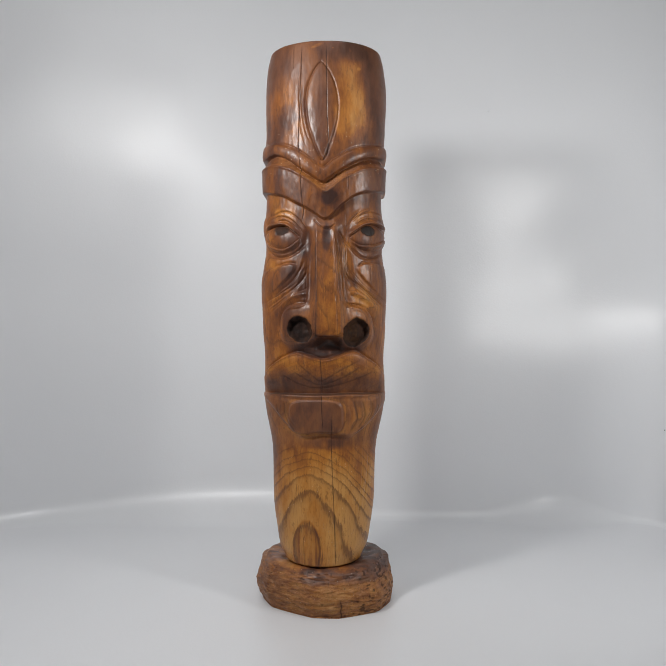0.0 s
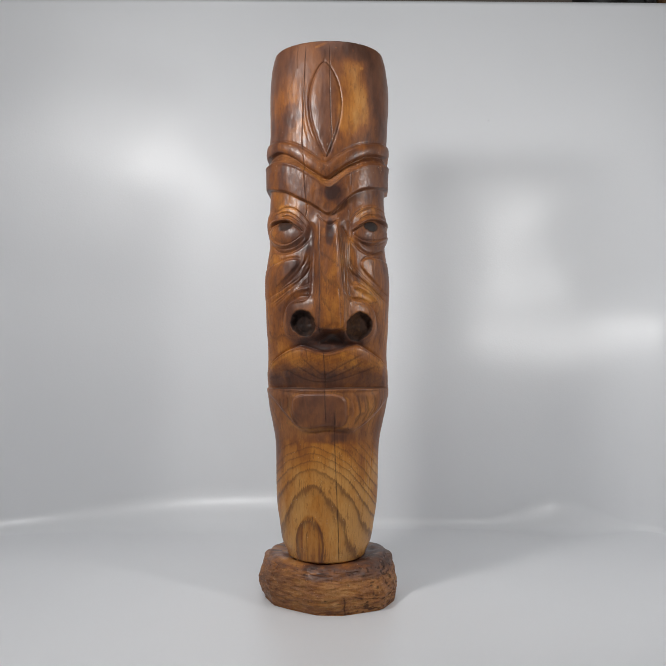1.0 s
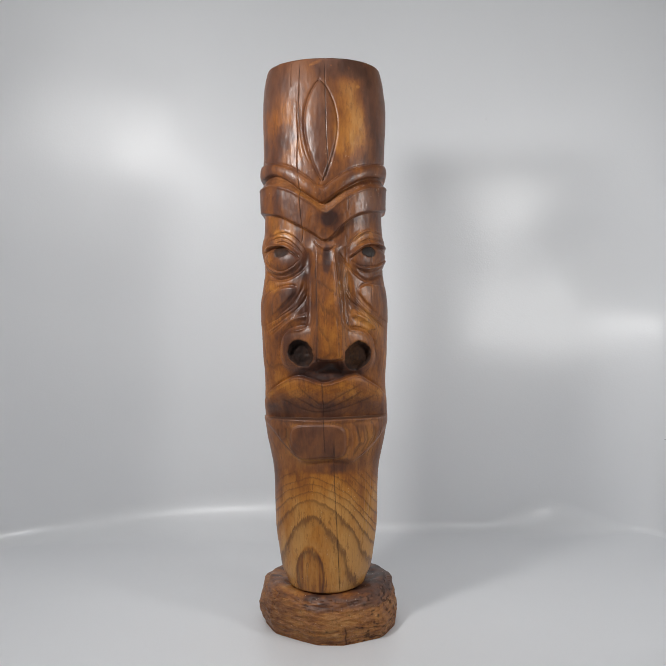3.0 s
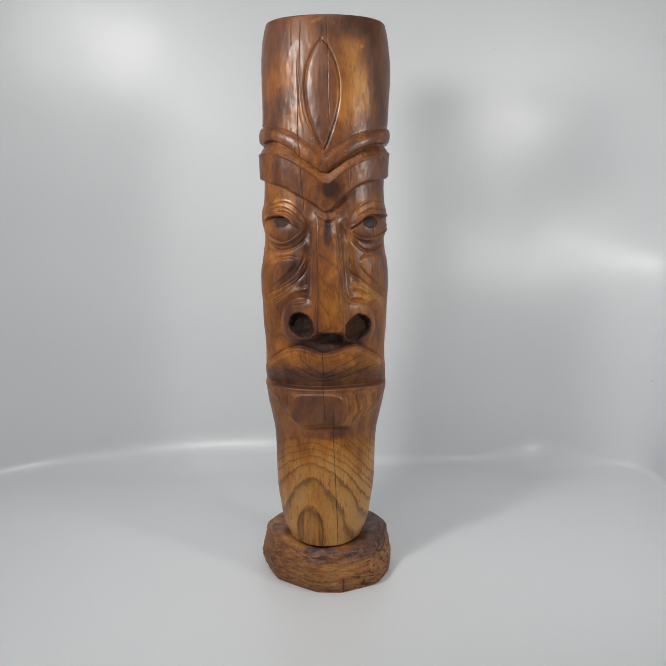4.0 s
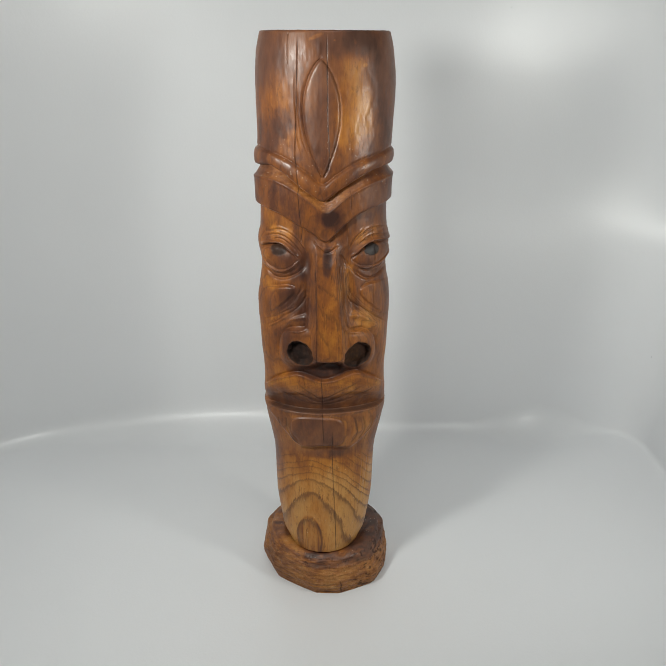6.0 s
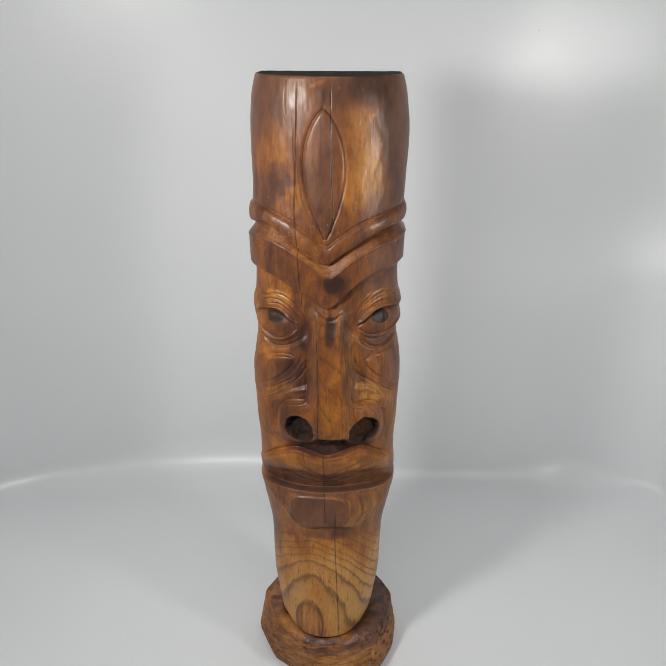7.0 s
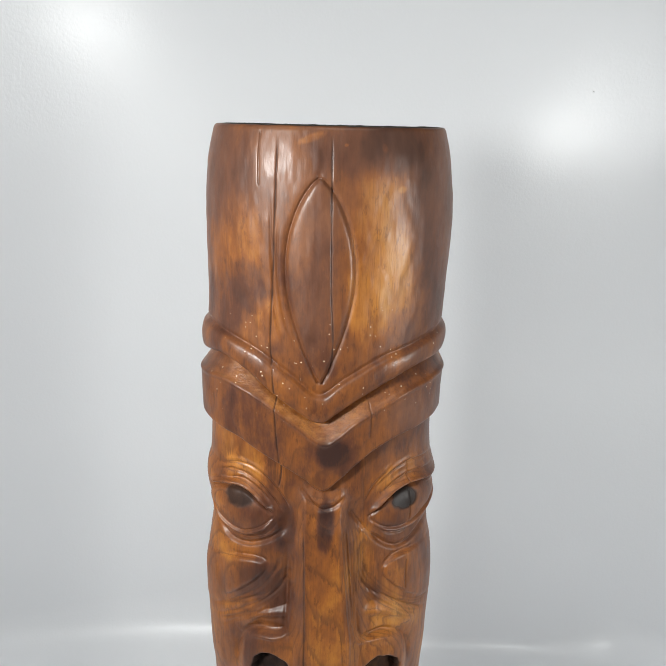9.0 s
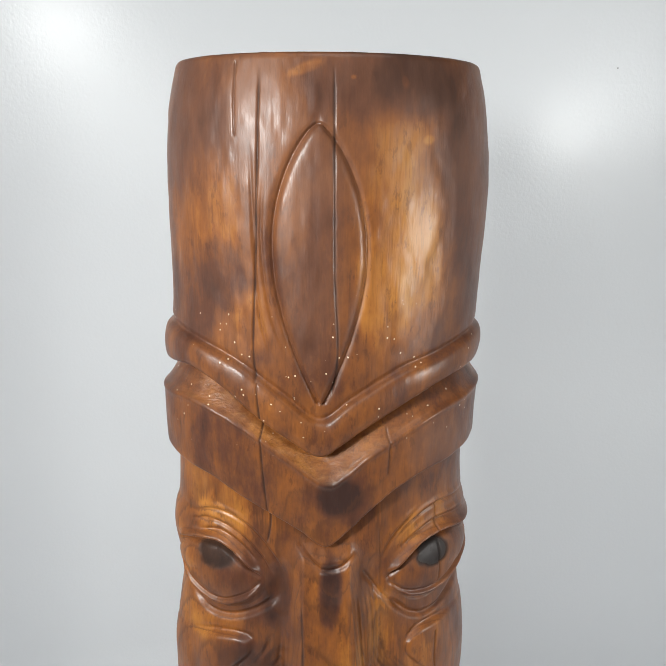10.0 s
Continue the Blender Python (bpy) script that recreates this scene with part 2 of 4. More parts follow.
def sheet_path(left, right, left_corner, right_corner):
    """Plan of the sheet's bend: along the back, down the right side, across the open front and up the left side."""
    pts = []
    front = -0.55
    for t in np.linspace(0, 1, 150, endpoint=False):
        pts.append((left + left_corner + t * (right - left - left_corner - right_corner), BACK_Y))
    for a in np.linspace(90, 0, 18, endpoint=False):
        pts.append((right - right_corner + right_corner * math.cos(radians(a)), BACK_Y - right_corner + right_corner * math.sin(radians(a))))
    for t in np.linspace(0, 1, 80, endpoint=False):
        pts.append((right, BACK_Y - right_corner + t * (front - BACK_Y + right_corner)))
    for t in np.linspace(0, 1, 60, endpoint=False):
        pts.append((right + t * (left - right), front))
    for t in np.linspace(0, 1, 70, endpoint=False):
        pts.append((left, front + t * (BACK_Y - left_corner - front)))
    for a in np.linspace(180, 90, 40, endpoint=False):
        pts.append((left + left_corner + left_corner * math.cos(radians(a)), BACK_Y - left_corner + left_corner * math.sin(radians(a))))
    return np.array(pts)


def white_sheet():
    path, wide = sheet_path(-0.64, 0.446, 0.26, 0.045), sheet_path(-0.76, 0.73, 0.26, 0.26)
    tangent = np.roll(path, -1, 0) - np.roll(path, 1, 0)
    tangent /= np.linalg.norm(tangent, axis=1)[:, None]
    for _ in range(3):
        tangent = (np.roll(tangent, 1, 0) + 2 * tangent + np.roll(tangent, -1, 0)) / 4
    tangent /= np.linalg.norm(tangent, axis=1)[:, None]
    inward = np.stack((tangent[:, 1], -tangent[:, 0]), 1)
    # the walls run down to nothing at the open front
    high = smooth01((path[:, 1] + 0.52) / 0.22)
    # the bend is wide behind the subject and pinched at both corners
    px = path[:, 0]
    tight = 0.014 + 0.034 * smooth01((px - 0.20) / 0.10) + 0.048 * (1 - smooth01((px + 0.04) / 0.10))
    tight += (0.008 - tight) * smooth01((px - 0.290) / 0.13)
    r = np.where(px > -0.05, tight, 0.022 + 0.040 * np.exp(-(px / 0.33) ** 4))
    r = np.where(path[:, 1] > 0.1, r, np.where(px > 0, 0.008, 0.022)) * high + 0.0005
    co = []
    mid = np.array((0.0, -0.005))
    for k in np.linspace(0.02, 1.0, 30, endpoint=False):
        foot = path + inward * r[:, None]
        co.append(np.column_stack((mid + (foot - mid) * k, np.zeros(len(path)))))
    for a in np.linspace(0, 90, 22, endpoint=False):
        off = r * (1 - math.sin(radians(a)))
        co.append(np.column_stack((path + inward * off[:, None], r * (1 - math.cos(radians(a))))))
    for k in np.linspace(0, 1, 60):
        top = np.full(len(path), TOP_Z - 0.012)
        z = r + (top - r) * k * high
        w = smooth01(z / 0.60)[:, None]
        co.append(np.column_stack((path * (1 - w) + wide * w, z)))
    last = co[-1]
    for a in np.linspace(12, 150, 12):                  # rolled upper edge
        off = (-0.012 * (1 - math.cos(radians(a))) * high)[:, None]
        co.append(np.column_stack((last[:, :2] + inward * off, last[:, 2] + 0.012 * math.sin(radians(a)) * high)))
    co = np.array(co)
    # the sheet is not quite flat: long shallow waves
    x, y, z = co[..., 0], co[..., 1], co[..., 2]
    up = smooth01(z / 0.2)
    wave = 0.0004 * np.sin(x * 17 + z * 9 + 1.0) + 0.0003 * np.sin(x * 31 - z * 21 + 2.0) + 0.00018 * np.sin(x * 12 + z * 47) + 0.00007 * np.sin(x * 71 + z * 29)
    co[..., :2] += inward[None] * (wave * up)[..., None]
    rear = smooth01((y - 0.02) / 0.20)
    soft = lambda v, w: w * np.log1p(np.exp(np.clip(v / w, -30, 30)))
    # both ends of the rear wall turn forward
    foot_fade = smooth01((z - 0.02) / 0.25)
    co[..., 1] -= 0.445 * soft(-0.10 - x, 0.025) ** 2 * rear
    # the turn is tightest low down, above the folded corner
    turn = 0.66 - 0.50 * smooth01((z - 0.28) / 0.14)
    co[..., 1] -= turn * soft(x - 0.232, 0.015) ** 2 * rear * (0.3 + 0.7 * foot_fade)
    # the right part bends back up to mid height, then leans forward
    hgt = np.linspace(0, 0.8, 801)
    lean = -0.235 * smooth01((hgt - 0.275) / 0.15)
    sweep = lambda slope: np.interp(z, hgt, slope.cumsum() * 0.001)
    co[..., 1] += sweep(0.10 * smooth01((hgt - 0.12) / 0.12)) * (0.5 + 0.5 * np.tanh((x - 0.05) / 0.11)) * rear
    co[..., 1] += sweep(lean) * (0.5 + 0.5 * np.tanh((x - 0.05) / 0.11)) * rear
    # the left part leans forward towards its edge
    co[..., 1] -= (0.118 * soft(z - 0.33, 0.03) + 0.11 * soft(z - 0.42, 0.03) ** 2) * (0.5 + 0.5 * np.tanh((-0.07 - x) / 0.10)) * rear
    # the upper edge was cut straight before the sheet was bent
    brim = np.clip(0.747 + 0.594 * (co[-1, :, 1] - BACK_Y) - 0.026 * co[-1, :, 0], 0.36, None)
    grow = (brim - 0.30) / (TOP_Z - 0.30)
    co[..., 2] = np.where(co[..., 2] > 0.30, 0.30 + (co[..., 2] - 0.30) * grow[None], co[..., 2])
    lift = 0.0010 * smooth01(np.abs(x) / 0.2) * (hash_noise(x * 7 + 9, y * 7 + 5, 8) + 1) * smooth01((np.hypot(x, y) - 0.10) / 0.10) * (1 - smooth01(z / 0.03))
    co[..., 2] += lift
    rows_n, cols = co.shape[:2]
    me = mesh_from_arrays("backdrop", co.reshape(-1, 3), grid_quads(rows_n, cols, True), PLASTIC)
    ob = new("backdrop", me)
    tagged(ob, "glossy white plastic sheet curved up into a backdrop", "backdrop", "", "structure")
    return ob


sheet = white_sheet()
solid = sheet.modifiers.new("thickness", "SOLIDIFY")
solid.thickness, solid.offset = 0.002, -1.0


# ---- carved wooden statue ----
COLS, ROWS_N, BACK_COLS = 600, 1150, 90
Z_LOW, Z_TOP = 0.034, 0.5200
BODY = np.array([  # height, half width, depth in front of the axis
    (0.030, 0.0345, 0.0520), (0.044, 0.0375, 0.0540), (0.056, 0.0428, 0.0545), (0.074, 0.0460, 0.0535), (0.098, 0.0490, 0.0525), (0.132, 0.0496, 0.0512),
    (0.150, 0.0510, 0.0500), (0.165, 0.0540, 0.0497), (0.180, 0.0570, 0.0497), (0.197, 0.0590, 0.0500), (0.231, 0.0577, 0.0505),
    (0.256, 0.0592, 0.0515), (0.294, 0.0604, 0.0520), (0.311, 0.0592, 0.0520), (0.330, 0.0566, 0.0515), (0.354, 0.0575, 0.0515),
    (0.374, 0.0565, 0.0530), (0.395, 0.0572, 0.0550), (0.420, 0.0580, 0.0560), (0.450, 0.0582, 0.0570), (0.484, 0.0596, 0.0585),
    (0.505, 0.0584, 0.0590), (0.5200, 0.0552, 0.0575)])
BACK = 0.0085
AXIS_X = -0.0008


class Carving:
    """Relief on the front of the log, in metres, as seen square from the front."""

    def __init__(self, x, z):
        self.x, self.z = x, z
        self.h = np.zeros_like(x)
        self.pit = np.zeros_like(x)
        self.tone = np.zeros_like(x)
        self.black = np.zeros_like(x)
        self.crack_shade = np.zeros_like(x)
        self.speckled = np.zeros_like(x)
        self.raw = np.zeros_like(x)
        # the crown is greyed for its broad sheen
        self.wear_sheen = 0.16 * smooth01((z - 0.395) / 0.05) + 0.34 * smooth01((z - 0.462) / 0.03)
        # sheen painted on the forehead's right side; beard and lip greyed too
        self.wear_sheen += 0.15 * smooth01((x - 0.030) / 0.016) * smooth01((z - 0.405) / 0.02) + 0.12 * smooth01((0.150 - z) / 0.02) + 0.40 * smooth01((0.034 - np.abs(z - 0.178)) / 0.012)

    def near(self, pts, reach):
        """Distance to a smooth curve, inside the box that it can touch."""
        p = spline(pts, 8)
        lo, hi = p.min(0) - reach, p.max(0) + reach
        idx = np.nonzero((self.x > lo[0]) & (self.x < hi[0]) & (self.z > lo[1]) & (self.z < hi[1]))
        x, z = self.x[idx], self.z[idx]
        best = np.full(x.shape, 1e9)
        along = np.zeros(x.shape)
        for i, (a, b) in enumerate(zip(p[:-1], p[1:])):
            d = b - a
            s = np.clip(((x - a[0]) * d[0] + (z - a[1]) * d[1]) / (d @ d + 1e-12), 0, 1)
            q = np.hypot(x - a[0] - s * d[0], z - a[1] - s * d[1])
            m = q < best
            best[m], along[m] = q[m], (i + s[m]) / (len(p) - 1)
        return idx, best, along

    def groove(self, pts, width, depth, fade=0.12):
        idx, d, s = self.near(pts, width * 3.2)
        ends = smooth01(s / fade) * smooth01((1 - s) / fade) if fade else 1.0
        self.h[idx] -= depth * np.exp(-(d / width) ** 2) * ends

    def ridge(self, pts, width, height, fade=0.12):
        self.groove(pts, width, -height, fade)

    def dome(self, c, rx, rz, height, turn=0.0, power=1.0):
        r = self.oval(c, rx, rz, turn)
        self.h += height * np.clip(1 - r * r, 0, 1) ** power

    def oval(self, c, rx, rz, turn=0.0):
        a = radians(turn)
        dx, dz = self.x - c[0], self.z - c[1]
        return np.hypot((dx * math.cos(a) + dz * math.sin(a)) / rx, (dz * math.cos(a) - dx * math.sin(a)) / rz)

    def stain_and_light(self, c, rx, rz, amount, turn=0.0, soft=1.0):
        r = self.oval(c, rx, rz, turn)
        r = r + 0.22 * hash_noise(self.x * 160 + 7, self.z * 70 + 3, 31)
        self.tone += amount * smooth01((1 + soft * 0.5 - r) / soft)

    def split(self, pts, dark=0.85, width=0.00034, depth=0.00045):
        idx, d, s = self.near(pts, 0.003)
        wob = 0.00012 * hash_noise(self.z[idx] * 240, self.z[idx] * 13 + 9, 77)
        g = np.exp(-((d + wob) / width) ** 2) * smooth01(s / 0.08) * smooth01((1 - s) / 0.08)
        self.h[idx] -= depth * g
        self.crack_shade[idx] = np.maximum(self.crack_shade[idx], dark * g)


def curve_z(x, pts):
    p = spline(pts, 10)
    p = p[np.argsort(p[:, 0])]
    return np.interp(x, p[:, 0], p[:, 1])


def edge(d, width):
    """0 below, 1 above."""
    return 0.5 + 0.5 * np.tanh(d / width)


def carve(c):
    x, z = c.x, c.z
    mm = 0.001
    # headband: two V-shaped bands with a deep groove between them
    va = curve_z(x, [(-0.0565, 0.4332), (-0.0423, 0.4291), (-0.0283, 0.4232), (-0.0146, 0.4138), (-0.0023, 0.4055), (0.0085, 0.4126), (0.0240, 0.4217), (0.0380, 0.4264), (0.0597, 0.4343)])
    vb = curve_z(x, [(-0.0575, 0.4180), (-0.0464, 0.4190), (-0.0342, 0.4130), (-0.0224, 0.4038), (-0.0127, 0.3972), (-0.0023, 0.3912), (0.0058, 0.3959), (0.0143, 0.4020), (0.0299, 0.4111), (0.0421, 0.4163), (0.0605, 0.4199)])
    vc = curve_z(x, [(-0.0575, 0.4096), (-0.0464, 0.4096), (-0.0342, 0.4056), (-0.0243, 0.4001), (-0.0127, 0.3918), (-0.0004, 0.3828), (0.0065, 0.3859), (0.0143, 0.3928), (0.0260, 0.4006), (0.0380, 0.4065), (0.0597, 0.4125)])
    vd = curve_z(x, [(-0.0585, 0.3868), (-0.0485, 0.3833), (-0.0382, 0.3801), (-0.0283, 0.3744), (-0.0185, 0.3692), (-0.0088, 0.3632), (0.0000, 0.3578), (0.0085, 0.3640), (0.0143, 0.3700), (0.0240, 0.3783), (0.0339, 0.3832), (0.0463, 0.3865), (0.0597, 0.3910)])
    band1 = edge(va - z, 1.1 * mm) * edge(z - vb, 0.9 * mm)
    mid1 = np.clip((z - vb) / (va - vb + 1e-6), 0, 1)
    c.h += band1 * (1.0 + 1.6 * np.sin(np.pi * mid1) ** 0.8) * mm
    c.h -= 1.0 * mm * np.exp(-((z - va) / (1.3 * mm)) ** 2)
    slope = np.clip((vb - z) / (vb - vc + 1e-6), 0, 1)
    inside = edge(vb - z, 0.6 * mm) * edge(z - vc, 0.5 * mm)
    c.h += inside * (-3.4 + 5.2 * slope) * mm
    c.h -= 0.9 * mm * np.exp(-((z - vb) / (1.0 * mm)) ** 2)
    band2 = edge(vc - z, 0.5 * mm) * edge(z - vd, 0.7 * mm)
    c.h += band2 * 2.6 * mm
    c.h += 0.5 * mm * np.exp(-((z - vc + 0.9 * mm) / (1.2 * mm)) ** 2)
    below = edge(vd - z, 0.7 * mm)
    c.h -= below * 1.6 * mm * np.exp(-(vd - z) / 0.016)
    # leaf on the forehead
    top, foot = (-0.0035, 0.4997), (-0.0023, 0.4105)
    s = np.clip((top[1] - z) / (top[1] - foot[1]), 0, 1)
    half = 0.0150 * np.sin(np.pi * s ** 0.82) ** 0.86 + 1e-5
    cx = top[0] + (foot[0] - top[0]) * s + 0.0004
    q = np.abs(x - cx) / half
    on = (z < top[1]) & (z > foot[1])
    c.h += np.where(on, 1.5 * mm * np.clip(1 - q * q, 0, 1) ** 0.55, 0)
    dist = (q - 1) * half
    c.h -= np.where(on, 1.0 * mm * np.exp(-(np.abs(dist) / (1.2 * mm)) ** 1.6), 0)
    c.h -= 0.8 * mm * np.exp(-((x - top[0]) / (1.2 * mm)) ** 2 - ((z - top[1]) / (2.2 * mm)) ** 2)
    # nose: a flat bridge with crisp edges that widens to the tip
    n0, n1 = 0.3582, 0.2496
    s = np.clip((n0 - z) / (n0 - n1), 0, 1)
    lift = np.interp(s, [0, 0.06, 0.2, 0.5, 0.8, 0.93, 1.0], [1.5, 3.5, 6.0, 8.4, 10.4, 11.0, 10.4]) * mm
    lift *= edge(n0 + 2 * mm - z, 2.5 * mm) * edge(z - n1 - 0.0008 * ((x - 0.003) / 0.008) ** 2, 0.9 * mm)
    left = np.interp(z, [0.246, 0.262, 0.284, 0.300, 0.344], [-0.0075, -0.0072, -0.0066, -0.0064, -0.0072])
    right = np.interp(z, [0.246, 0.262, 0.283, 0.300, 0.342], [0.0135, 0.0130, 0.0127, 0.0112, 0.0082])
    side = np.maximum(left - x, x - right)
    fall = 0.0048 + 0.0034 * s + 0.0045 * smooth01((0.292 - z) / 0.02)
    c.h += lift * np.where(side < 0, 1.0, np.exp(-(np.clip(side, 0, None) / fall) ** 1.35))
    for rim, height in ((left, 0.35), (right, 1.2)):
        c.h += height * mm * np.exp(-((x - rim) / (0.9 * mm)) ** 2) * smooth01((z - 0.262) / 0.02) * smooth01((0.352 - z) / 0.015)
    c.groove([(0.0105, 0.3398), (0.0121, 0.3206), (0.0137, 0.3010), (0.0142, 0.2880)], 0.6 * mm, 0.7 * mm)
    c.groove([(0.0066, 0.3398), (0.0078, 0.3167), (0.0094, 0.2897)], 0.6 * mm, 0.35 * mm)
    c.ridge([(-0.0096, 0.3574), (-0.0064, 0.3545), (-0.0005, 0.3514), (0.0051, 0.3520), (0.0107, 0.3560)], 1.0 * mm, 0.3 * mm)
    c.groove([(-0.0100, 0.3582), (-0.0064, 0.3535), (-0.0005, 0.3484), (0.0051, 0.3494), (0.0107, 0.3548)], 0.9 * mm, 1.1 * mm)
    c.dome((0.0024, 0.3435), 0.0055, 0.0095, -1.3 * mm, 0, 1.5)
    # hollows on both sides of the nose
    c.dome((-0.0158, 0.3080), 0.0085, 0.030, -2.2 * mm, -8, 1.5)
    c.dome((0.0200, 0.3110), 0.0070, 0.027, -2.2 * mm, 8, 1.5)
    c.dome((-0.0158, 0.3399), 0.0060, 0.0120, -2.2 * mm, 0, 1.5)
    c.dome((0.0166, 0.3420), 0.0055, 0.0120, -1.8 * mm, 0, 1.5)
    # eyes
    for lid, ball, rx, rz, folds, lower, under in (
        ([(-0.0565, 0.3494), (-0.0485, 0.3529), (-0.0386, 0.3532), (-0.0298, 0.3482), (-0.0220, 0.3412)], (-0.0398, 0.3400), 0.0178, 0.0125,
         ([(-0.0529, 0.3589), (-0.0423, 0.3618), (-0.0322, 0.3585), (-0.0232, 0.3498), (-0.0185, 0.3415)], [(-0.0511, 0.3632), (-0.0394, 0.3662), (-0.0283, 0.3620), (-0.0189, 0.3515), (-0.0150, 0.3429)],
          [(-0.0485, 0.3560), (-0.0394, 0.3580), (-0.0306, 0.3537), (-0.0243, 0.3467)]),
         [(-0.0556, 0.3412), (-0.0477, 0.3326), (-0.0386, 0.3298), (-0.0291, 0.3338), (-0.0224, 0.3401)], [(-0.0547, 0.3322), (-0.0460, 0.3246), (-0.0354, 0.3241), (-0.0243, 0.3293), (-0.0158, 0.3375)]),
        ([(0.0213, 0.3410), (0.0283, 0.3480), (0.0359, 0.3530), (0.0446, 0.3553), (0.0589, 0.3523)], (0.0404, 0.3421), 0.0168, 0.0118,
         ([(0.0244, 0.3551), (0.0323, 0.3631), (0.0421, 0.3671), (0.0556, 0.3654)], [(0.0201, 0.3487), (0.0244, 0.3582), (0.0339, 0.3676)],
          [(0.0276, 0.3522), (0.0347, 0.3579), (0.0429, 0.3606), (0.0556, 0.3594)]),
         [(0.0221, 0.3395), (0.0299, 0.3341), (0.0388, 0.3333), (0.0489, 0.3375), (0.0585, 0.3466)], [(0.0228, 0.3349), (0.0319, 0.3253), (0.0421, 0.3234), (0.0556, 0.3313)])):
        c.dome((ball[0], ball[1] + 0.003), rx * 1.55, rz * 2.0, -1.3 * mm, 0, 1.5)
        c.dome(ball, rx, rz, 4.2 * mm, 0, 0.75)
        c.ridge([(a, b + 0.0016) for a, b in lid], 1.5 * mm, 2.5 * mm, 0.16)
        c.groove([(a, b - 0.0006) for a, b in lid], 0.8 * mm, 1.9 * mm, 0.16)
        for f in folds:
            c.groove(f, 0.7 * mm, 0.75 * mm, 0.25)
            c.ridge([(a, b + 0.0016) for a, b in f], 1.1 * mm, 0.45 * mm, 0.25)
        c.ridge(lower, 1.2 * mm, 1.3 * mm, 0.2)
        c.groove([(a, b + 0.0017) for a, b in lower], 0.6 * mm, 0.7 * mm, 0.1)
        c.groove(under, 1.3 * mm, 1.6 * mm, 0.2)
    c.groove([(0.0260, 0.3366), (0.0331, 0.3313), (0.0421, 0.3309), (0.0535, 0.3378)], 0.6 * mm, 0.8 * mm)
    c.groove([(0.0116, 0.3483), (0.0174, 0.3401), (0.0228, 0.3333), (0.0291, 0.3267)], 1.0 * mm, 1.1 * mm)
    for pupil, rx, rz, turn in (((-0.0398, 0.3500), 0.0068, 0.0064, -25), ((0.0387, 0.3490), 0.0058, 0.0058, 0)):
        r = c.oval(pupil, rx, rz, turn) + 0.10 * hash_noise(x * 420, z * 420, 12)
        lidline = curve_z(x, [(-0.0565, 0.3494), (-0.0485, 0.3525), (-0.0386, 0.3526), (-0.0298, 0.3478), (-0.0220, 0.3408)] if pupil[0] < 0 else [(0.0213, 0.3410), (0.0283, 0.3475), (0.0359, 0.3523), (0.0446, 0.3545), (0.0589, 0.3519)])
        c.black = np.maximum(c.black, (0.80 if pupil[0] < 0 else 0.97) * edge(1 - r, 0.10) * edge(lidline - z, 0.3 * mm))
        c.h -= 0.25 * mm * smooth01((1.05 - r) / 0.25) * edge(lidline - z, 0.3 * mm)
    c.dome((-0.056, 0.352), 0.016, 0.013, 1.7 * mm)
    c.dome((0.054, 0.352), 0.016, 0.013, 1.7 * mm)
    # cheeks: leaf-shaped mounds that point to the nose
    upper = curve_z(x, [(-0.0640, 0.3085), (-0.0589, 0.3109), (-0.0454, 0.3150), (-0.0338, 0.3172), (-0.0265, 0.3165)])
    lower = curve_z(x, [(-0.0640, 0.2800), (-0.0573, 0.2846), (-0.0479, 0.2921), (-0.0385, 0.3000), (-0.0320, 0.3062), (-0.0265, 0.3125)])
    inner = edge(-0.0275 - x, 1.2 * mm) * (1 - 0.85 * smooth01((-0.040 - x) / 0.013))
    c.h += 2.3 * mm * edge(upper - z, 1.0 * mm) * edge(z - lower, 1.3 * mm) * inner
    c.h -= 0.9 * mm * np.exp(-((z - upper - 0.8 * mm) / (1.3 * mm)) ** 2) * inner
    upper = curve_z(x, [(0.0290, 0.3125), (0.0308, 0.3150), (0.0356, 0.3184), (0.0444, 0.3190), (0.0549, 0.3180), (0.0640, 0.3160)])
    lower = curve_z(x, [(0.0290, 0.3110), (0.0312, 0.3088), (0.0366, 0.3024), (0.0465, 0.2931), (0.0559, 0.2854), (0.0640, 0.2790)])
    inner = edge(x - 0.0305, 0.9 * mm) * (1 - 0.85 * smooth01((x - 0.040) / 0.013))
    c.h += 2.0 * mm * edge(upper - z, 0.8 * mm) * edge(z - lower, 0.9 * mm) * inner
    c.h -= 0.8 * mm * np.exp(-((z - upper - 0.7 * mm) / (1.1 * mm)) ** 2) * inner
    # folds that run from beside the nose down and outward
    for pts, width, depth in (
            ([(-0.0193, 0.3214), (-0.0226, 0.3118), (-0.0313, 0.3005), (-0.0449, 0.2900), (-0.0594, 0.2800)], 1.1, 0.9),
            ([(-0.0156, 0.3149), (-0.0194, 0.3043), (-0.0290, 0.2945), (-0.0425, 0.2848), (-0.0582, 0.2745)], 1.0, 0.7),
            ([(-0.0120, 0.2990), (-0.0181, 0.2935), (-0.0279, 0.2895), (-0.0402, 0.2812), (-0.0540, 0.2700)], 0.9, 0.5),
            ([(0.0162, 0.3140), (0.0216, 0.3045), (0.0327, 0.2965), (0.0450, 0.2868), (0.0570, 0.2760)], 1.0, 0.9),
            ([(0.0195, 0.3065), (0.0280, 0.2960), (0.0399, 0.2875), (0.0540, 0.2755)], 0.8, 0.35)):
        c.groove(pts, width * mm, depth * mm, 0.2)
